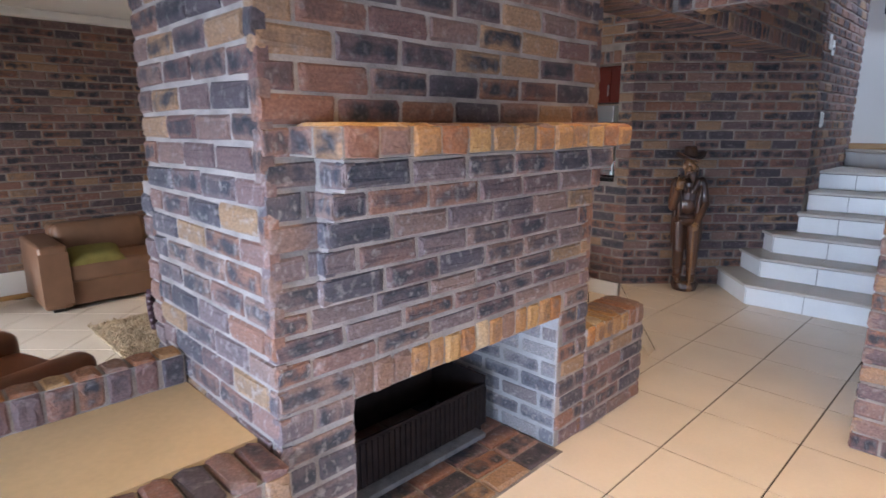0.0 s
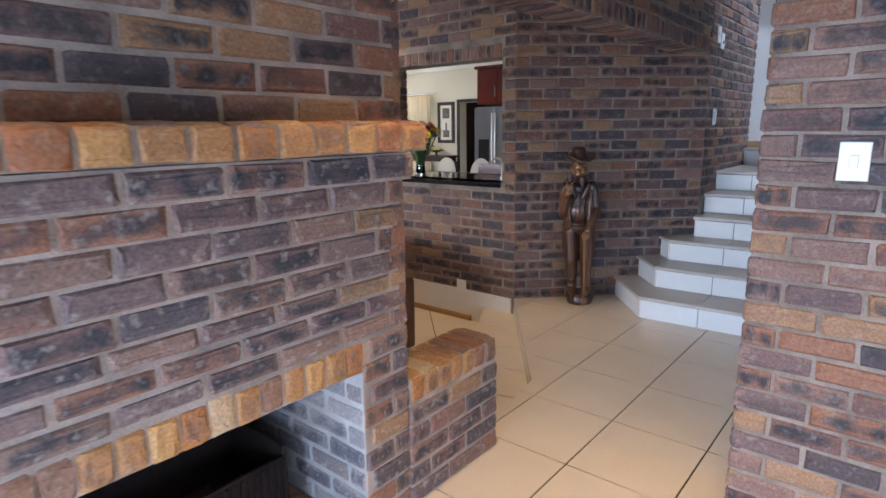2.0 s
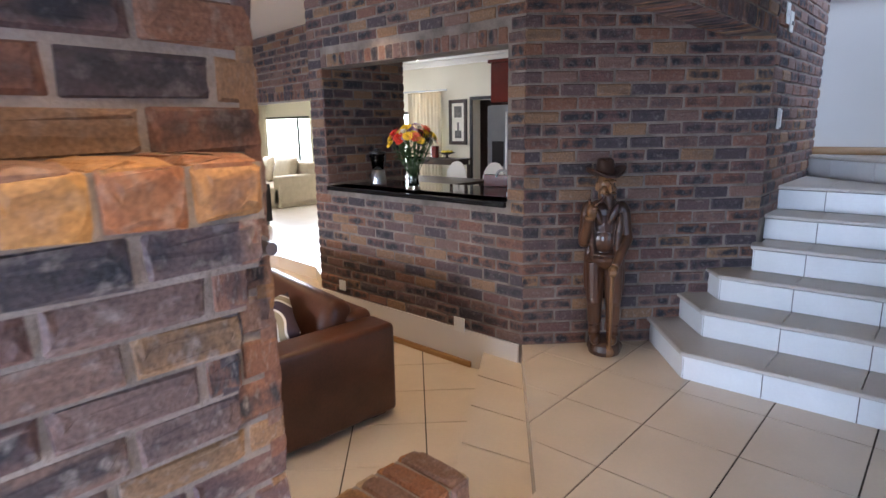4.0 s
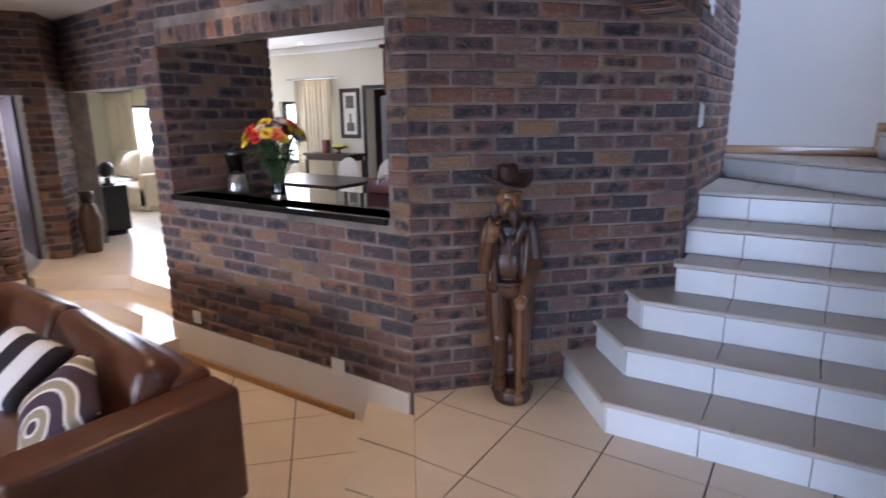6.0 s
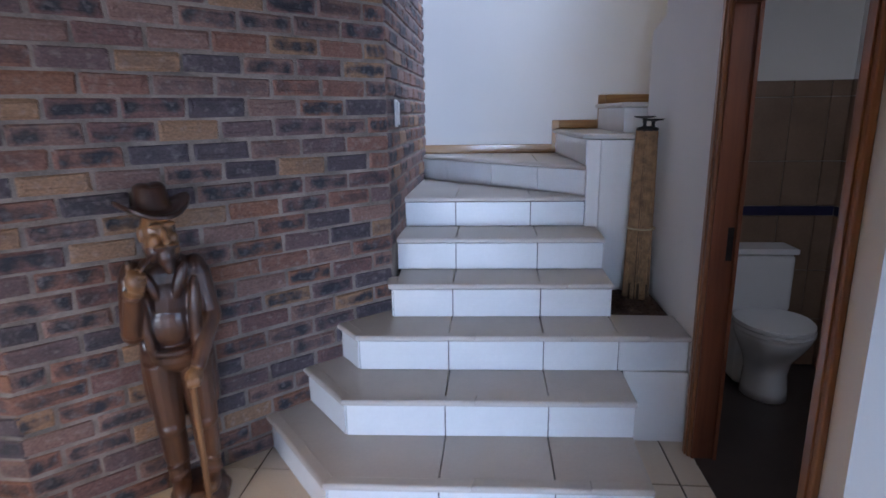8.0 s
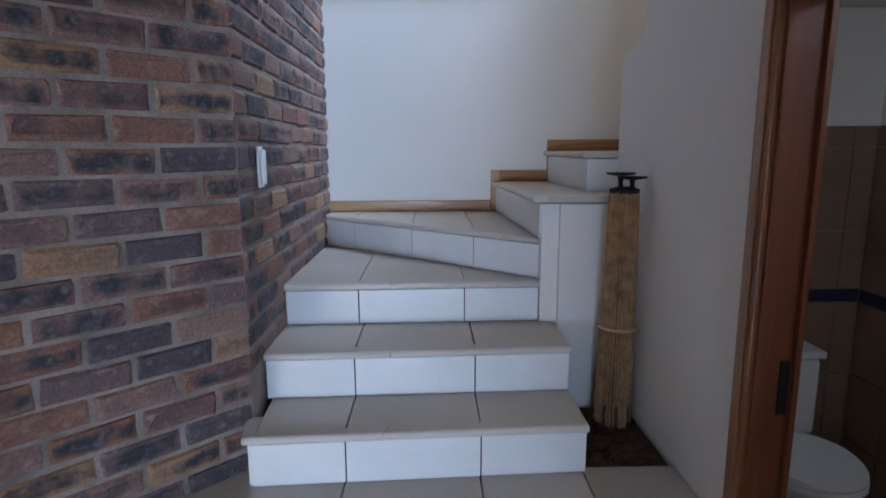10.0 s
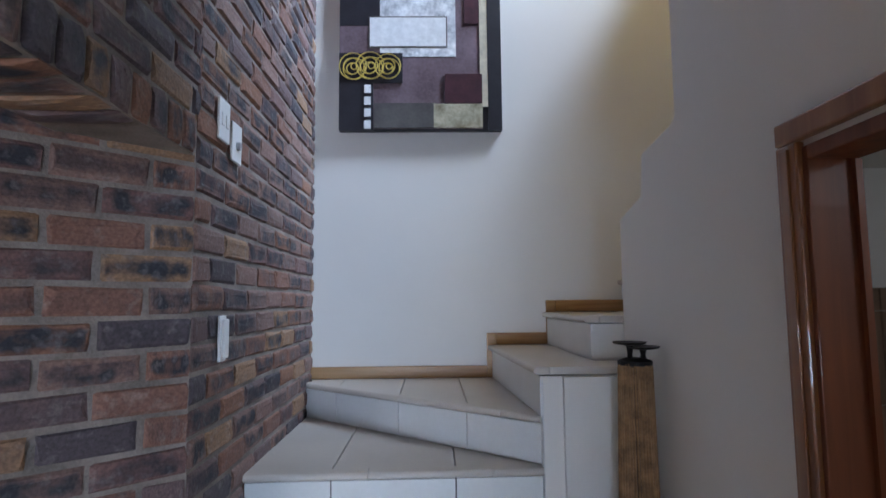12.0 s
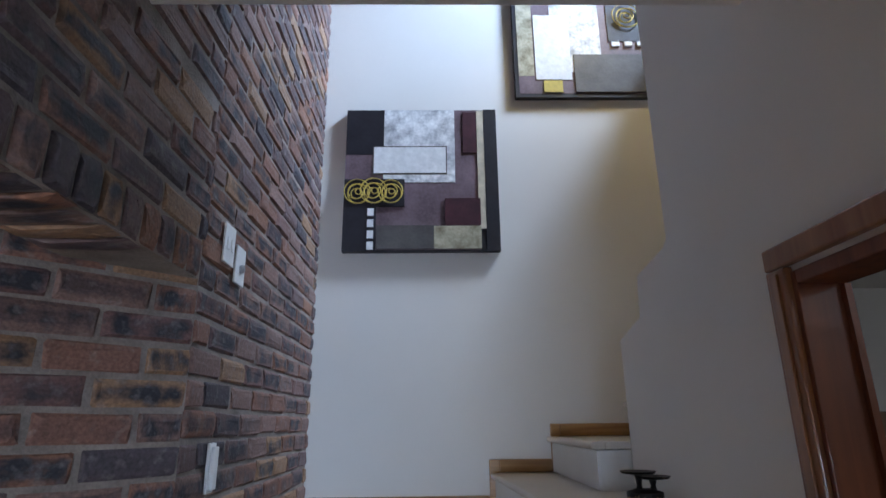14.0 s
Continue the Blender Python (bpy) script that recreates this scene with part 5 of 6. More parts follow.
# paintings
ART = {n: mat("paint_" + n, c, 0.45, var=v, scale=s, fine=60, bump=0.5, hue=h) for n, c, v, s, h in (
    ("black", (0.018, 0.016, 0.022), 0.3, 10, None), ("mauve", (0.135, 0.085, 0.095), 0.35, 5, (0.17, 0.12, 0.14)), ("silver", (0.50, 0.51, 0.55), 0.34, 16, (0.78, 0.79, 0.82)),
    ("white", (0.80, 0.80, 0.80), 0.12, 22, None), ("plum", (0.06, 0.016, 0.024), 0.4, 9, None), ("cream", (0.62, 0.55, 0.42), 0.2, 14, None),
    ("ochre", (0.32, 0.27, 0.16), 0.35, 12, (0.5, 0.46, 0.34)), ("grey", (0.10, 0.09, 0.085), 0.35, 8, None), ("gold", (0.62, 0.47, 0.10), 0.2, 20, None))}


def painting(m, w, h, patches, rings, label):
    t = thing("painting", label, "painting", "abstract paintings of the stairwell", at=m)
    part("canvas", box(-w / 2, w / 2, -0.035, 0, -h / 2, h / 2, bev=0.003), ART["black"], t)
    for i, (n, x0, x1, z0, z1) in enumerate(patches):
        d = 0.0362 + 0.0012 * i
        part("paint_patch", box(-w / 2 + x0 * w, -w / 2 + x1 * w, -d, -0.034, h / 2 - z1 * h, h / 2 - z0 * h), ART[n], t)
    for x, z, r in rings:
        bm = bmesh.new()
        for q in range(5):
            rr, seg = r * (1 - 0.19 * q), 26
            ox, oz = 0.1 * r * math.sin(q * 2), 0.1 * r * math.cos(q * 3)
            for i in range(seg):
                a0, a1 = 2 * math.pi * i / seg, 2 * math.pi * (i + 1) / seg
                tube(bm, (-w / 2 + x * w + ox + rr * math.cos(a0), -0.052, h / 2 - z * h + oz + rr * math.sin(a0)), (-w / 2 + x * w + ox + rr * math.cos(a1), -0.052, h / 2 - z * h + oz + rr * math.sin(a1)), 0.0034, 0.0034, 5)
        part("gold_swirl", bm, ART["gold"], t, "looping gold paint line")
    return t


P1 = [("mauve", 0.0, 0.88, 0.0, 0.99), ("black", 0.0, 0.25, 0.0, 0.33), ("silver", 0.25, 0.72, 0.0, 0.53), ("grey", 0.180, 0.668, 0.270, 0.474), ("white", 0.187, 0.66, 0.278, 0.464), ("plum", 0.775, 0.865, 0.02, 0.32),
      ("cream", 0.868, 0.915, 0.01, 0.85), ("black", 0.915, 1.0, 0.0, 1.0), ("black", 0.0, 0.39, 0.51, 0.70), ("black", 0.0, 0.21, 0.70, 1.0), ("plum", 0.65, 0.88, 0.645, 0.83),
      ("grey", 0.215, 0.60, 0.83, 0.985), ("ochre", 0.58, 0.88, 0.835, 0.985)] + [("white", 0.155, 0.195, 0.715 + 0.075 * i, 0.765 + 0.075 * i) for i in range(4)]
painting(Matrix.Translation((-0.518, 7.489, 3.05)), 0.915, 0.915, P1, [(0.085, 0.605, 0.076), (0.19, 0.60, 0.078), (0.30, 0.605, 0.072)], "abstract painting in black, mauve, silver and gold")
P2 = [("mauve", 0.03, 1.0, 0.0, 0.97), ("ochre", 0.03, 0.14, 0.1, 0.83), ("silver", 0.27, 0.62, 0.2, 0.80), ("white", 0.15, 0.40, 0.33, 0.86), ("black", 0.68, 1.0, 0.0, 0.55), ("gold", 0.20, 0.33, 0.87, 0.96), ("grey", 0.42, 1.0, 0.66, 0.96)] \
    + [("white", 0.70 + 0.09 * i, 0.755 + 0.09 * i, 0.555, 0.59) for i in range(3)]
painting(Matrix.Translation((0.530, 7.489, 4.055)), 0.915, 0.915, P2, [(0.82, 0.35, 0.09)], "abstract painting in mauve, silver and black")


def downlight(x, y):
    t = thing("downlight", "small round recessed ceiling lamp, lit", "downlight", "ceiling downlights", at=Matrix.Translation((x, y, CEIL)))
    part("ring", lathe([(0.05, -0.006), (0.052, -0.001), (0.045, 0.0)], 24), WHITE_PLASTIC, t)
    part("bulb", lathe([(0.034, -0.0085), (0.036, -0.0065)], 20), BULB, t)


for lx, ly, w, cone in LAMPS:
    downlight(lx, ly)

# ---- lounge ----


def cushion_bm(w, d, h, bev):
    return box(-w / 2, w / 2, -d / 2, d / 2, -h / 2, h / 2, bev=bev, seg=4)


def pillow_bm(w, h, t):
    bm = bmesh.new()
    n = 14
    grid = {}
    for s in (-1, 1):
        for i in range(n + 1):
            for j in range(n + 1):
                u, v = i / n * 2 - 1, j / n * 2 - 1
                e = max(0.0, (1 - u ** 4) * (1 - v ** 4)) ** 0.55
                pinch = 1 - 0.06 * (1 - abs(u)) * abs(v) - 0.06 * (1 - abs(v)) * abs(u)
                key = (s, i, j) if 0 < i < n and 0 < j < n else (0, i, j)
                if key not in grid:
                    grid[key] = bm.verts.new((u * w / 2 * pinch, s * t / 2 * e, v * h / 2 * pinch))
        for i in range(n):
            for j in range(n):
                q = [grid[(s, a, b) if 0 < a < n and 0 < b < n else (0, a, b)] for a, b in ((i, j), (i + 1, j), (i + 1, j + 1), (i, j + 1))]
                bm.faces.new(q if s < 0 else q[::-1])
    return bm


def stripes(name, c1, c2, ringed, scale):
    m = bpy.data.materials.new(name)
    m.use_nodes = True
    nt = m.node_tree
    b = nt.nodes["Principled BSDF"]
    tc, wv, r = nt.nodes.new("ShaderNodeTexCoord"), nt.nodes.new("ShaderNodeTexWave"), nt.nodes.new("ShaderNodeValToRGB")
    mp = nt.nodes.new("ShaderNodeMapping")
    if ringed:
        wv.wave_type, wv.rings_direction = "RINGS", "Y"
        mp.inputs["Location"].default_value = (-0.09, 0, 0.07)
    else:
        wv.bands_direction = "X"
    wv.inputs["Scale"].default_value, wv.inputs["Distortion"].default_value = scale, 0.4
    r.color_ramp.interpolation = "CONSTANT"
    r.color_ramp.elements[0].color, r.color_ramp.elements[1].color = (*c1, 1), (*c2, 1)
    r.color_ramp.elements[1].position = 0.5
    if ringed:
        e = r.color_ramp.elements.new(0.8)
        e.color = (0.30, 0.26, 0.18, 1)
    for a, o in ((tc.outputs["Object"], mp.inputs[0]), (mp.outputs[0], wv.inputs["Vector"]), (wv.outputs["Fac"], r.inputs[0]), (r.outputs[0], b.inputs["Base Color"])):
        nt.links.new(a, o)
    b.inputs["Roughness"].default_value = 0.85
    return m


STRIPE = stripes("striped_fabric", (0.018, 0.014, 0.02), (0.78, 0.78, 0.80), False, 1.5)
RINGS = stripes("ringed_fabric", (0.05, 0.03, 0.05), (0.72, 0.70, 0.68), True, 2.4)


def sofa(m, W, D, leather, label, seats=2, arm_h=0.62, back_h=0.74):
    """A leather sofa: back along +y, open to -y."""
    t = thing("sofa", label, "sofa", at=m)
    aw = 0.24
    part("base", box(-W / 2 + aw, W / 2 - aw, -D / 2 + 0.04, D / 2 - 0.05, 0.04, 0.30, bev=0.02, seg=3), leather, t)
    for s in (-1, 1):
        c = s * (W / 2 - aw / 2)
        bm = box(c - aw / 2, c + aw / 2, -D / 2, D / 2, 0.035, arm_h, bev=0.034, seg=4)
        part("armrest", bm, leather, t, smooth=True)
        part("arm_piping", box(c - aw / 2 - 0.004, c + aw / 2 + 0.004, -D / 2 - 0.004, -D / 2 + 0.006, 0.08, arm_h - 0.07, bev=0.004), leather, t)
    part("backrest", box(-W / 2 + aw - .01, W / 2 - aw + .01, D / 2 - 0.22, D / 2, 0.04, back_h - 0.08, bev=0.05, seg=4), leather, t, smooth=True)
    sw = (W - 2 * aw) / seats
    for i in range(seats):
        x = -W / 2 + aw + sw * (i + 0.5)
        c = part("seat_cushion", cushion_bm(sw - 0.008, D - 0.24, 0.19, 0.045), leather, t, smooth=True)
        c.matrix_local = Matrix.Translation((x, -0.105, 0.365))
        b = part("back_cushion", cushion_bm(sw - 0.015, 0.22, 0.42, 0.085), leather, t, smooth=True)
        b.matrix_local = Matrix.Translation((x, D / 2 - 0.27, 0.575)) @ Matrix.Rotation(radians(-22), 4, "X") @ Matrix.Rotation(radians(2.5 if i % 2 else -2), 4, "Y")
    for s in (-1, 1):
        for y in (-D / 2 + 0.10, D / 2 - 0.10):
            part("foot", box(s * (W / 2 - 0.12) - 0.05, s * (W / 2 - 0.12) + 0.05, y - 0.05, y + 0.05, 0.0, 0.04), BLACK, t)
    return t


sofa(pose(-4.0, 3.535, LZ, 0, 0, -5), 2.68, 0.93, LEATHER, "dark brown leather sofa facing the lounge rug")


def pillow(m, w, h, material, label):
    ob = part("cushion", pillow_bm(w, h, 0.16), material, smooth=True)
    ob.matrix_world = m
    return tagged(ob, label, "cushion")


pillow(pose(-3.82, 3.42, 0.31, -52, 12, 10), 0.46, 0.40, STRIPE, "black and white striped cushion on the leather sofa")
pillow(pose(-3.22, 3.36, 0.28, -50, 20, -24), 0.44, 0.40, RINGS, "cushion with purple and beige rings on the leather sofa")
pillow(pose(-4.72, 3.46, 0.32, -24, -6, 42), 0.42, 0.38, RINGS, "cushion with purple and beige rings on the leather sofa")
sofa(pose(-6.52, 1.95, LZ, 0, 0, 90), 2.3, 0.95, LEATHER_TAN, "tan leather sofa against the brick lounge wall", arm_h=0.66, back_h=0.84)
GREEN = mat("olive_fabric", (0.22, 0.19, 0.05), 0.9, var=0.15, scale=12)
pillow(pose(-6.22, 1.30, 0.20, -72, 0, 90), 0.50, 0.34, GREEN, "flat olive cushion lying on the tan sofa")
pillow(pose(-6.49, 2.30, 0.36, -24, 0, 100), 0.40, 0.36, GREEN, "olive cushion leaning on the tan sofa")
# armchair behind the bench
ch = thing("armchair", "reddish brown leather armchair beside the brick bench", "armchair", at=pose(-3.55, 0.05, LZ, 0, 0, 200))
CHL = mat("red_brown_leather", (0.17, 0.055, 0.022), 0.33, var=0.2, scale=6, fine=240, bump=0.25)
part("seat_cushion", box(-0.32, 0.32, -0.42, 0.28, 0.16, 0.40, bev=0.06, seg=4), CHL, ch, smooth=True)
part("backrest", box(-0.44, 0.44, 0.22, 0.46, 0.06, 0.62, bev=0.09, seg=5), CHL, ch, smooth=True)
for s in (-1, 1):
    part("armrest", box(s * 0.38 - 0.09, s * 0.38 + 0.09, -0.42, 0.24, 0.06, 0.52, bev=0.07, seg=4), CHL, ch, smooth=True)
    for y in (-0.34, 0.36):
        part("foot", box(s * 0.34 - 0.03, s * 0.34 + 0.03, y - 0.03, y + 0.03, 0, 0.065), BLACK, ch)
# rug
tb = thing("coffee_table", "low dark-stained wooden table with curved legs on the rug", "table", at=Matrix.Translation((-4.90, 1.37, LZ + 0.02)))
part("tabletop", box(-0.02, 0.74, -0.01, 0.62, 0.335, 0.365, bev=0.012, seg=3), PURPLE, tb)
for lx, ly in ((0, 0), (0.70, 0), (0, 0.58), (0.70, 0.58)):
    bm = bmesh.new()
    for k in range(6):
        z0, z1 = k * 0.056, (k + 1) * 0.056
        o0, o1 = 0.05 * math.sin(z0 / 0.336 * 2.6) , 0.05 * math.sin(z1 / 0.336 * 2.6)
        tube(bm, (lx + (0.03 - o0) * (1 if lx == 0 else -1), ly + 0.02, z0), (lx + (0.03 - o1) * (1 if lx == 0 else -1), ly + 0.02, z1), 0.034 + 0.016 * z0, 0.034 + 0.016 * z1, 10)
    part("leg", bm, PURPLE, tb, smooth=True)
rug = thing("rug", "long-pile shaggy rug in mottled beige and brown", "rug")
part("rug_backing", box(-5.40, -3.05, 1.0, 3.35, LZ + 0.001, LZ + 0.018), SHAG, rug)
rv, rf = [], []
rnd = random.Random(9)
for i in range(20000):
    x, y = rnd.uniform(-5.41, -3.04), rnd.uniform(0.99, 3.2)
    a, l = rnd.uniform(0, 6.28), rnd.uniform(0.02, 0.05)
    w = rnd.uniform(0.004, 0.009)
    dx, dy = math.cos(a), math.sin(a)
    o = len(rv)
    rv += [(x - dy * w, y + dx * w, LZ + 0.015), (x + dy * w, y - dx * w, LZ + 0.015), (x + dx * l, y + dy * l, LZ + 0.022 + rnd.uniform(0.0, 0.034))]
    rf.append((o, o + 1, o + 2))
me = bpy.data.meshes.new("rug_pile")
me.from_pydata(rv, [], rf)
me.materials.append(SHAG)
pile = new("rug_pile", me)
pile.parent = rug
pile["kind"] = "stuff"
# coffee table
tb = thing("coffee_table", "low dark wooden coffee table with curved legs on the rug", "table")
part("tabletop", box(-4.62, -3.40, 1.50, 2.35, 0.09, 0.13, bev=0.01), DARKWOOD, tb)
part("apron", box(-4.55, -3.47, 1.56, 2.29, 0.03, 0.089), DARKWOOD, tb)
for x, s in ((-4.55, -1), (-3.47, 1)):
    for y, q in ((1.57, -1), (2.28, 1)):
        bm = bmesh.new()
        for k in range(5):
            z0, z1 = -0.268 + 0.07 * k, -0.268 + 0.07 * (k + 1) + .004
            o0, o1 = 0.05 * (1 - k / 5) ** 2, 0.05 * (1 - (k + 1) / 5) ** 2
            tube(bm, (x + s * o0, y + q * o0, z0), (x + s * o1, y + q * o1, min(z1, 0.085)), 0.032 + 0.004 * k, 0.036 + 0.004 * k, 10)
        part("leg", bm, DARKWOOD, tb)
# side table with a lampshade-like drum by the tan sofa
sd = thing("drum_stool", "small beige drum stool beside the tan sofa", "stool", at=Matrix.Translation((-6.45, 0.20, LZ)))
part("drum", lathe([(0.17, 0.12), (0.20, 0.14), (0.20, 0.40), (0.18, 0.42)], 24), UPHOLSTERY, sd)
for i in range(3):
    a = i * 2.1
    part("leg", tube(bmesh.new(), (0.17 * math.cos(a), 0.17 * math.sin(a), 0.0), (0.11 * math.cos(a), 0.11 * math.sin(a), 0.14), 0.012, 0.016), DARKWOOD, sd)

# ---- landing and sitting room ----
pot = thing("floor_vase", "tall brown glazed pot with a dark rim", "vase", at=Matrix.Translation((-7.575, 5.635, 0)) @ Matrix.Diagonal((0.78, 0.78, 0.94, 1)))
part("body", lathe([(0.10, 0.0), (0.12, 0.02), (0.155, 0.28), (0.165, 0.42), (0.10, 0.58), (0.07, 0.62)], 28), CERAMIC_POT, pot, smooth=True)
part("neck", lathe([(0.07, 0.62), (0.085, 0.66), (0.10, 0.76), (0.07, 0.765)], 24), BLACK, pot, smooth=True)
ped = thing("plinth", "black wooden plinth on a round foot", "plinth", at=Matrix.Translation((-8.45, 6.34, 0)))
part("foot", lathe([(0.17, 0), (0.17, 0.04), (0.12, 0.06)], 24), BLACK, ped)
part("column", box(-0.16, 0.16, -0.16, 0.16, 0.06, 0.66, bev=0.006), BLACK, ped)
bust = bmesh.new()
lathe([(0.07, 0.66), (0.075, 0.68), (0.04, 0.70), (0.035, 0.76)], 16, bust, -8.45, 6.34)
ball(bust, (-8.47, 6.34, 0.87), (0.085, 0.10, 0.11), rot=Matrix.Rotation(0.5, 4, "Y"))
tagged(part("bust", bust, BLACK, smooth=True), "black abstract carved head on the plinth", "sculpture")
dr = thing("door_leaf", "dark stained door standing open", "door")
dl = part("leaf", box(0, 0.04, 0, 0.78, 0.0, 1.78, bev=0.003), PURPLE, dr)
hd = part("door_handle", box(-0.05, 0.0, 0.68, 0.70, 0.88, 0.91, bev=0.004), STEEL, dr)
dr.matrix_world = pose(-7.72, 5.10, 0.001, 0, 0, 78)


def window(name, x0, x1, z0, z1, bars, label):
    t = thing(name, label, "window", kind="structure")
    y0, y1 = KY + 0.08, KY + 0.12
    for a, b, c, d in ((x0, x0 + .05, z0, z1), (x1 - .05, x1, z0, z1), (x0 + .05, x1 - .05, z0, z0 + .05), (x0 + .05, x1 - .05, z1 - .05, z1)):
        part("window_frame", box(a, b, y0, y1, c, d), BLACK, t)
    for x in bars:
        part("mullion", box(x - 0.02, x + 0.02, y0, y1, z0 + .05, z1 - .05), BLACK, t)
    p = part("pane", box(x0 + .05, x1 - .05, y0 + .018, y0 + .022, z0 + .05, z1 - .05), GLASS, t)
    p.visible_shadow = False
    part("window_sill", box(x0 - .03, x1 + .03, KY - 0.06, KY - .001, z0 - 0.04, z0 - .002), WHITE_PLASTIC, t)


window("window_1", -8.35, -7.15, 0.75, 1.78, (), "bright kitchen window with a black frame")
window("window_2", -13.2, -11.1, 0.45, 1.78, (-11.7,), "bright sitting room window with a black frame")


def curtain(x0, x1, y, z0, z1, label):
    t = thing("curtain", label, "curtain")
    n = 70
    for side in (0,):
        bm = bmesh.new()
        prev = None
        for i in range(n + 1):
            u = i / n
            x = x0 + (x1 - x0) * u
            dy = 0.035 * math.sin(u * (x1 - x0) / 0.085 * 2 * math.pi) + 0.01 * math.sin(u * 19)
            col = [bm.verts.new((x, y + dy * (0.75 + 0.25 * k / 6), z1 + (z0 - z1) * k / 6)) for k in range(7)]
            if prev:
                for k in range(6):
                    bm.faces.new((prev[k], prev[k + 1], col[k + 1], col[k]))
            prev = col
        c = part("drape", bm, CURTAIN, t, smooth=True)
        sl = c.modifiers.new("thickness", "SOLIDIFY")
        sl.thickness = 0.006
    rod = part("rod", tube(bmesh.new(), (x0 - 0.15, y, z1 + 0.02), (x1 + 0.12, y, z1 + 0.02), 0.014, 0.014), STEEL, t)
    return t


curtain(-7.85, -7.02, KY - 0.10, 0.05, 2.10, "cream pleated curtain beside the kitchen window")
curtain(-13.75, -12.70, KY - 0.14, 0.03, 2.05, "cream pleated curtain beside the sitting room window")
so = thing("couch", "beige upholstered couch with a white throw under the window", "couch", at=pose(-10.9, 8.1, 0, 0, 0, 0))
part("base", box(-1.1, 1.1, -0.5, 0.4, 0.0, 0.40, bev=0.04, seg=3), UPHOLSTERY, so)
part("backrest", box(-1.1, 1.1, 0.2, 0.45, 0.05, 0.85, bev=0.06, seg=3), UPHOLSTERY, so)
for s in (-1, 1):
    part("armrest", box(s * 1.0 - .12, s * 1.0 + .12, -0.5, 0.42, 0.05, 0.62, bev=0.05, seg=3), UPHOLSTERY, so)
for i in range(2):
    b = part("back_cushion", pillow_bm(0.75, 0.55, 0.25), UPHOLSTERY, so, smooth=True)
    b.matrix_local = pose(-0.42 + 0.85 * i, 0.10, 0.68, -15, 0, 0)
th = part("throw", box(-1.14, -0.15, -0.53, 0.1, 0.22, 0.46, bev=0.05, seg=3), THROW)
th.matrix_world = so.matrix_world.copy()
tagged(th, "white throw draped over the couch", "throw")

# ---- kitchen ----
ctop = thing("worktop", "polished black granite worktop in the serving hatch", "worktop")
part("slab", box(-4.41, -2.418, 4.735, 5.50, 0.962, 1.0, bev=0.006), GRANITE, ctop)
part("slab", box(-3.20, -2.418, 5.502, 6.9, 0.962, 1.0, bev=0.006), GRANITE, ctop)
cab = thing("kitchen_unit", "cherry red kitchen unit under the granite worktop", "cabinet")
part("body", box(-4.37, -2.45, 4.985, 5.45, 0.0, 0.961), REDWOOD, cab)
part("body", box(-3.15, -2.45, 5.452, 6.85, 0.0, 0.961), REDWOOD, cab)
for i in range(4):
    part("door", box(-4.22 + i * 0.27, -3.97 + i * 0.27, 5.451, 5.469, 0.1, 0.94, bev=0.003), REDWOOD, cab)
# raised red bar back at the end of the worktop
bar = thing("bar_upstand", "cherry red wooden upstand at the back of the worktop", "upstand")
part("panel", prism([(-3.20, 5.51), (-2.46, 5.60), (-2.46, 5.66), (-3.20, 5.57)], 1.002, 1.10), REDWOOD, bar)

vase = thing("flower_vase", "tall clear glass vase of mixed bright flowers", "vase", at=Matrix.Translation((-3.54, 4.99, 1.0)))
v = part("glass_body", lathe([(0.055, 0.0), (0.05, 0.03), (0.042, 0.12), (0.06, 0.26), (0.066, 0.27), (0.058, 0.26), (0.036, 0.12), (0.044, 0.035)], 28), GLASS, vase, smooth=True)
STEM = mat("green_stems", (0.05, 0.11, 0.03), 0.5, var=0.3, scale=20)
LEAF = mat("green_leaf", (0.045, 0.10, 0.03), 0.5, var=0.4, scale=15)
FCOL = [mat("petal_" + n, c, 0.6, var=0.2, scale=30) for n, c in (("yellow", (0.80, 0.62, 0.06)), ("red", (0.62, 0.04, 0.03)), ("crimson", (0.32, 0.02, 0.03)), ("lilac", (0.36, 0.28, 0.50)), ("white", (0.80, 0.78, 0.72)), ("coral", (0.75, 0.16, 0.10)))]
rnd = random.Random(21)
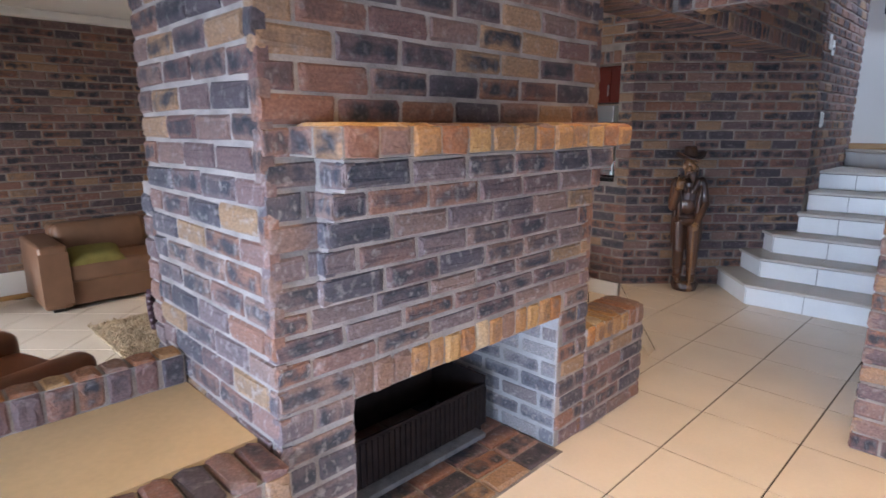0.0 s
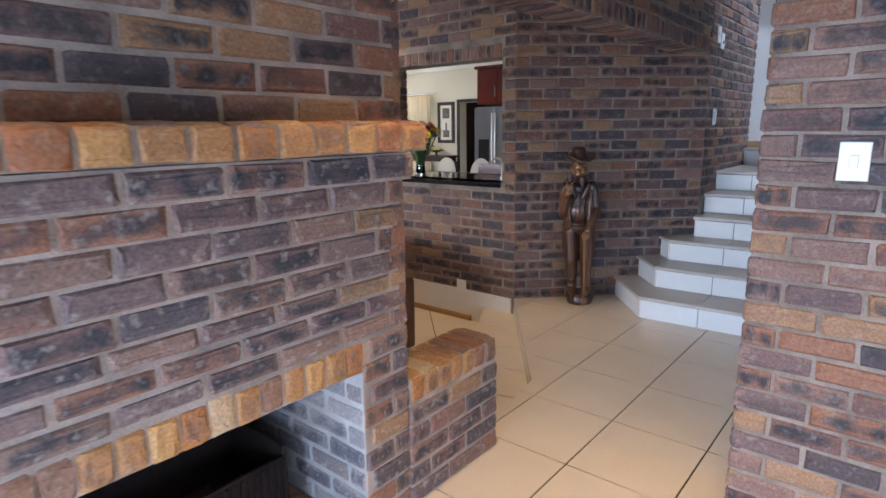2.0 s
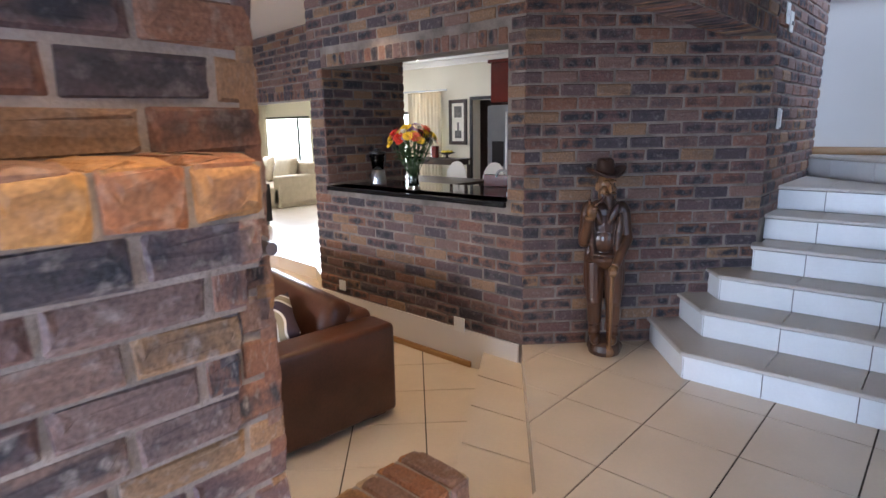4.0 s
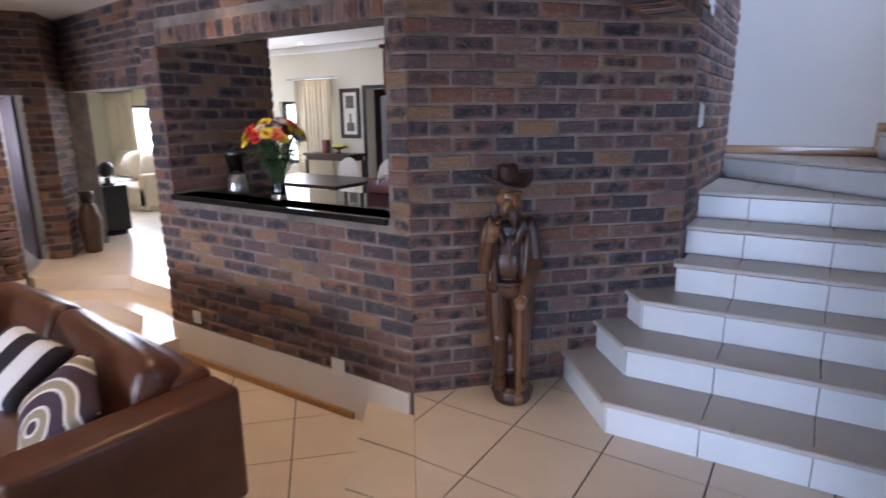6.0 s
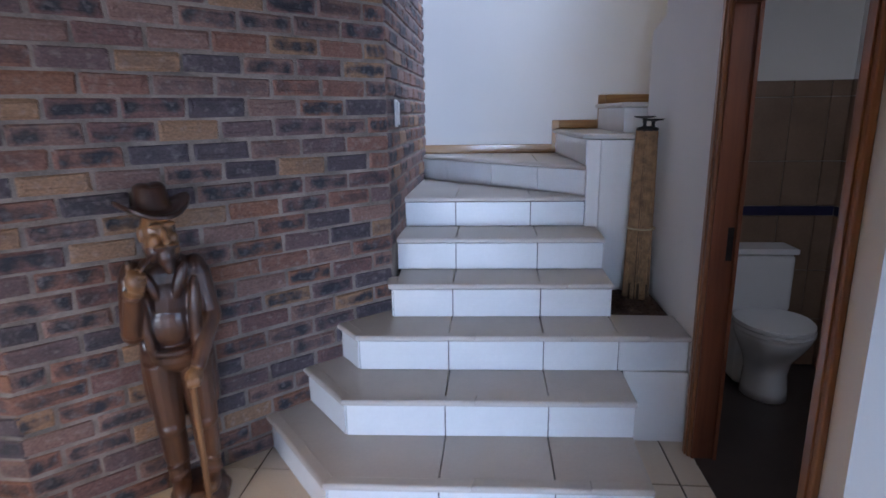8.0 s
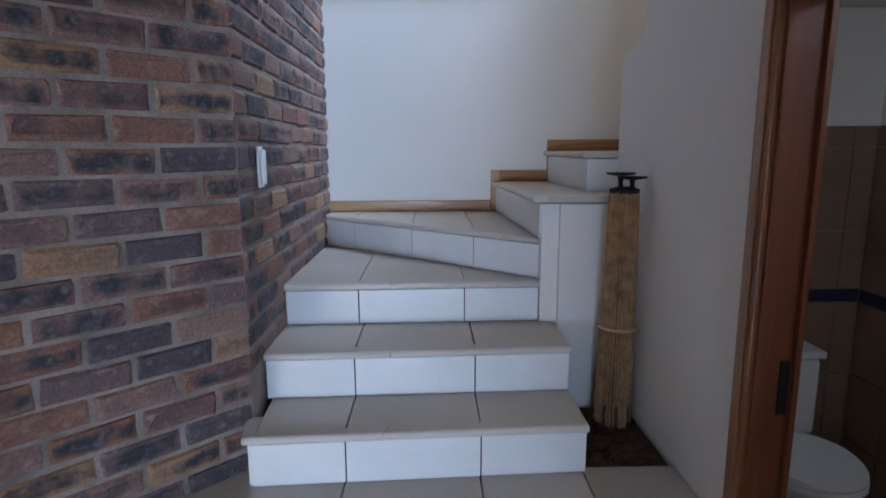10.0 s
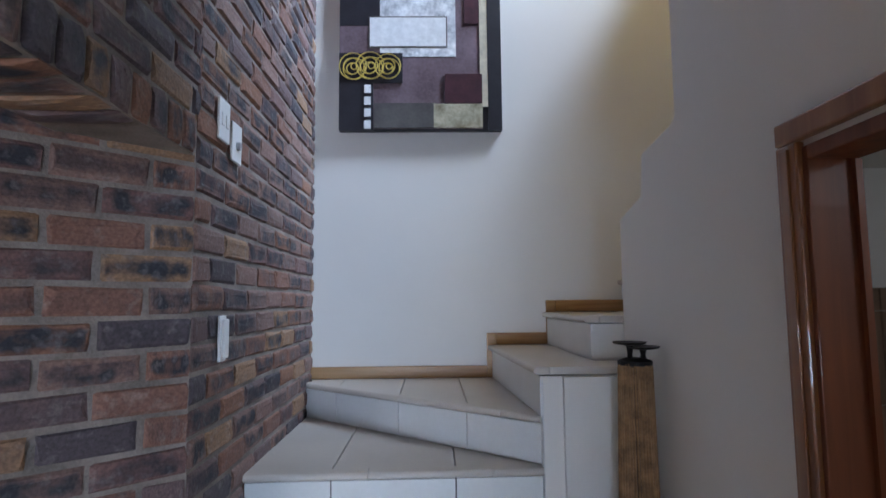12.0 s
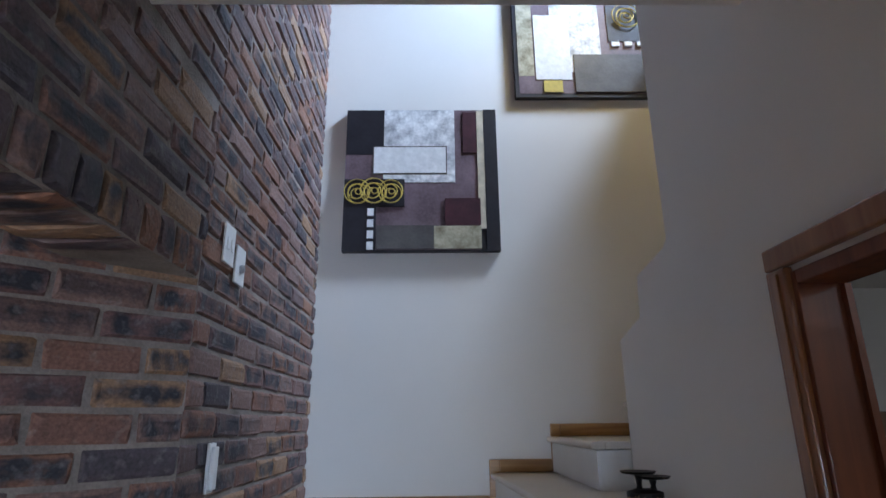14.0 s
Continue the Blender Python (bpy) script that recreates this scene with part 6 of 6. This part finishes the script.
for i in range(60):
    a, r = rnd.uniform(0, 6.28), 0.190 * math.sqrt(rnd.uniform(0.02, 1))
    hx, hy, hz = r * math.cos(a) * 1.05, r * math.sin(a), 0.35 + 0.15 * math.sqrt(max(0.0, 1 - (r / 0.195) ** 2)) + rnd.uniform(-0.02, 0.02)
    part("stem", tube(bmesh.new(), (0.02 * math.cos(a + 2), 0.02 * math.sin(a + 2), 0.03), (hx, hy, hz), 0.003, 0.0025, 5), STEM, vase)
    bm = bmesh.new()
    R0 = rnd.uniform(0.036, 0.060)
    up = Vector((hx * 2.2, hy * 2.2, 0.30)).normalized()
    q = up.to_track_quat("Z", "Y").to_matrix().to_4x4()
    for layer in range(3):
        n = 13 - 3 * layer
        for k in range(n):
            b = 2 * math.pi * (k + 0.5 * layer) / n
            tilt = 0.25 + 0.5 * layer
            rr = R0 * (1 - 0.22 * layer)
            d, s = Vector((math.cos(b), math.sin(b), 0)), Vector((-math.sin(b), math.cos(b), 0))
            p0 = d * 0.004
            p1 = d * rr * 0.6 * math.cos(tilt) + Vector((0, 0, rr * 0.6 * math.sin(tilt))) + s * rr * 0.30
            p2 = d * rr * math.cos(tilt) + Vector((0, 0, rr * math.sin(tilt) * 0.9))
            p3 = p1 - s * rr * 0.60
            vs = [bm.verts.new(Matrix.Translation((hx, hy, hz)) @ q @ x) for x in (p0, p1, p2, p3)]
            bm.faces.new(vs)
    part("flower", bm, FCOL[[0, 1, 4, 0, 3, 4, 2, 5, 0, 3][i % 10]], vase)
bm = bmesh.new()
for i in range(320):
    a, r, z = rnd.uniform(0, 6.28), rnd.uniform(0.02, 0.145), rnd.uniform(0.22, 0.44)
    c = Vector((r * math.cos(a), r * math.sin(a), z))
    d = Vector((math.cos(a + rnd.uniform(-.6, .6)), math.sin(a + rnd.uniform(-.6, .6)), rnd.uniform(-0.5, 0.7))).normalized() * rnd.uniform(0.035, 0.07)
    s = d.cross(Vector((0, 0, 1))).normalized() * 0.012
    vs = [bm.verts.new(x) for x in (c, c + d * 0.5 + s, c + d, c + d * 0.5 - s)]
    bm.faces.new(vs)
part("foliage", bm, LEAF, vase)

bl = thing("blender", "glass jug blender with a steel base", "blender", at=Matrix.Translation((-4.05, 5.05, 1.0)))
part("motor_base", lathe([(0.07, 0), (0.075, 0.02), (0.062, 0.12), (0.05, 0.14)], 24), STEEL, bl, smooth=True)
part("jug", lathe([(0.05, 0.14), (0.075, 0.28), (0.07, 0.282), (0.046, 0.145)], 24), GLASS, bl, smooth=True)
part("lid", lathe([(0.074, 0.282), (0.074, 0.30), (0.035, 0.305), (0.03, 0.33)], 24), BLACK, bl)
part("jug_handle", tube(bmesh.new(), (0.085, 0, 0.17), (0.105, 0, 0.27), 0.009, 0.009), BLACK, bl)
tp = thing("kitchen_tap", "chrome swan-neck tap at the end of the worktop", "tap", at=Matrix.Translation((-2.60, 5.05, 1.0)))
bm = bmesh.new()
pr = (0, 0, 0)
for i in range(1, 13):
    a = i / 12
    p = (0, 0, 0.14 * min(1, a * 2)) if a <= 0.5 else (-0.06 + 0.06 * math.cos((a - .5) * 2 * math.pi), 0, 0.14 + 0.05 * math.sin((a - .5) * 2 * math.pi))
    tube(bm, pr, p, 0.010, 0.010, 10)
    pr = p
part("spout", bm, STEEL, tp)
part("base", lathe([(0.022, 0), (0.02, 0.03)], 16), STEEL, tp)

fg = thing("refrigerator", "tall double-door steel refrigerator with a water dispenser", "refrigerator")
fx0, fx1, fy = -5.47, -4.55, 8.5
part("body", box(fx0, fx1, fy + 0.06, fy + 0.75, 0.03, 1.80, bev=0.01), STEEL, fg)
FM = mat("fridge_door_steel", (0.33, 0.35, 0.38), 0.28, metal=0.8, var=0.05)
part("door", box(fx0, fx0 + 0.40, fy, fy + 0.058, 0.05, 1.79, bev=0.012, seg=3), FM, fg)
part("door", box(fx0 + 0.408, fx1, fy, fy + 0.058, 0.05, 1.79, bev=0.012, seg=3), FM, fg)
for x in (fx0 + 0.375, fx0 + 0.435):
    part("door_handle", tube(bmesh.new(), (x, fy - 0.04, 0.45), (x, fy - 0.04, 1.70), 0.014, 0.014), CERAMIC, fg)
part("dispenser", box(fx0 + 0.09, fx0 + 0.30, fy - 0.006, fy - .001, 0.92, 1.28), BLACK, fg)
uc = thing("wall_cupboard", "cherry red wall cupboard above the refrigerator", "cupboard")
part("body", box(fx0 - 0.01, fx1 + 0.3, fy + 0.10, KY - .01, 1.84, 2.40), REDWOOD, uc)
for i in range(3):
    d = part("door", box(fx0 + i * 0.40, fx0 + 0.39 + i * 0.40, fy + 0.08, fy + 0.099, 1.85, 2.37, bev=0.003), REDWOOD, uc)
    part("door_handle", box(fx0 + 0.35 + i * 0.40, fx0 + 0.36 + i * 0.40, fy + 0.06, fy + 0.08, 1.95, 2.12), STEEL, uc)
part("cornice", box(fx0 - 0.04, fx1 + 0.3, fy + 0.05, KY - .01, 2.401, 2.45, bev=0.008), REDWOOD, uc)
# passage faces coloured near black to stand for the shade inside
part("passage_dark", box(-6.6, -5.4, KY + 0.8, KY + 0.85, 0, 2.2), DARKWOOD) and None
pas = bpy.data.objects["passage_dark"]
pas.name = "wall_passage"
tagged(pas, "end of the passage, its shade given by a dark colour", "wall", kind="structure")
wall("wall_passage_left", (-6.40, KY + .2), (-6.40, KY + .85), 0.05, 0, 2.2, DARKWOOD, label="side of the passage, its shade given by a dark colour")
wall("wall_passage_right", (-5.50, KY + .85), (-5.50, KY + .2), 0.05, 0, 2.2, DARKWOOD, label="side of the passage, its shade given by a dark colour")
tagged(part("ceiling_passage", box(-6.6, -5.4, KY + .2, KY + .9, 1.99, 2.05), DARKWOOD), "ceiling of the passage, its shade given by a dark colour", "ceiling", kind="structure")
dfk = thing("door_frame_passage", "dark door frame of the unlit passage", "door frame", kind="structure")
for a, b in ((-6.455, -6.40), (-5.50, -5.445)):
    part("jamb", box(a, b, KY - 0.02, KY - .001, 0, 1.93), BLACK, dfk)
part("head", box(-6.455, -5.445, KY - 0.02, KY - .001, 1.931, 1.985), BLACK, dfk)
pf = thing("framed_print", "tall framed botanical print in a dark wooden frame", "picture", at=Matrix.Translation((-6.72, KY - 0.001, 1.57)))
part("mount", box(-0.15, 0.15, -0.012, 0, -0.33, 0.33), mat("ivory_mount", (0.74, 0.71, 0.62), 0.8), pf)
for a, b, c, d in ((-0.20, -0.14, -0.38, 0.38), (0.14, 0.20, -0.38, 0.38), (-0.139, 0.139, 0.32, 0.38), (-0.139, 0.139, -0.38, -0.32)):
    part("frame", box(a, b, -0.03, 0, c, d, bev=0.004), DARKWOOD, pf)
INK = mat("grey_ink", (0.14, 0.13, 0.12), 0.8, var=0.5, scale=40)
part("print_block", box(-0.085, 0.085, -0.0135, -0.012, 0.08, 0.27), INK, pf)
part("print_block", box(-0.075, 0.075, -0.0135, -0.012, -0.27, -0.14), INK, pf)
part("print_block", box(-0.02, 0.02, -0.0135, -0.012, -0.14, 0.0), INK, pf)
ct = thing("console_table", "slim dark console table against the kitchen wall", "table", at=Matrix.Translation((-6.80, KY - 0.22, 0)))
part("tabletop", box(-0.62, 0.40, -0.18, 0.18, 0.93, 0.965), DARKWOOD, ct)
part("apron", box(-0.58, 0.36, -0.15, 0.15, 0.86, 0.929), DARKWOOD, ct)
for x in (-0.58, 0.36):
    for y in (-0.14, 0.14):
        part("leg", box(x - 0.02, x + 0.02, y - 0.02, y + 0.02, 0, 0.86), DARKWOOD, ct)
fb = thing("fruit_bowl", "dark footed bowl filled with yellow fruit", "bowl", at=Matrix.Translation((-6.80, KY - 0.22, 0.966)))
part("bowl", lathe([(0.06, 0), (0.02, 0.02), (0.02, 0.05), (0.14, 0.09), (0.145, 0.10), (0.05, 0.07)], 24), DARKWOOD, fb)
for i in range(6):
    part("fruit", ball(bmesh.new(), (0.07 * math.cos(i * 1.05), 0.07 * math.sin(i * 1.05), 0.105), (0.04, 0.032, 0.028)), FCOL[0], fb, smooth=True)
ck = tagged(part("carved_box", box(-7.12, -7.02, KY - 0.28, KY - 0.18, 0.967, 1.17, bev=0.01), REDWOOD), "red-brown wooden box on the console table", "box")
dt = thing("dining_table", "dark wooden dining table in the kitchen", "table", at=Matrix.Translation((-5.55, 7.45, 0)))
part("tabletop", box(-0.9, 0.6, -0.45, 0.45, 0.74, 0.78, bev=0.005), DARKWOOD, dt)
for x in (-0.82, 0.52):
    for y in (-0.38, 0.38):
        part("leg", box(x - 0.04, x + 0.04, y - 0.04, y + 0.04, 0, 0.74), DARKWOOD, dt)
chair = thing("dining_chair", "white moulded dining chair at the dark table", "chair", "chairs round the dining table", at=Matrix.Translation((-5.25, 8.15, 0)))
part("seat", box(-0.21, 0.21, -0.21, 0.21, 0.43, 0.46, bev=0.012), WHITE_PLASTIC, chair)
bm = prism([(0.20 * math.cos(a), 0.26 * math.sin(a)) for a in [math.pi * 2 * i / 24 for i in range(24)]], -0.012, 0.012)
bk = part("backrest", bm, WHITE_PLASTIC, chair)
bk.matrix_local = pose(0, 0.21, 0.72, 82, 0, 0)
for x in (-0.17, 0.17):
    for y in (-0.17, 0.17):
        part("leg", tube(bmesh.new(), (x * 1.15, y * 1.15, 0), (x, y, 0.43), 0.012, 0.014), STEEL, chair)
copy_thing(chair, Matrix.Translation((-5.95, 8.12, 0)))

# ---- bricks and tiles, last ----
lay_tiles()
lay_step(E2, E1, (4, 2))
lay_lounge()
build_bricks()
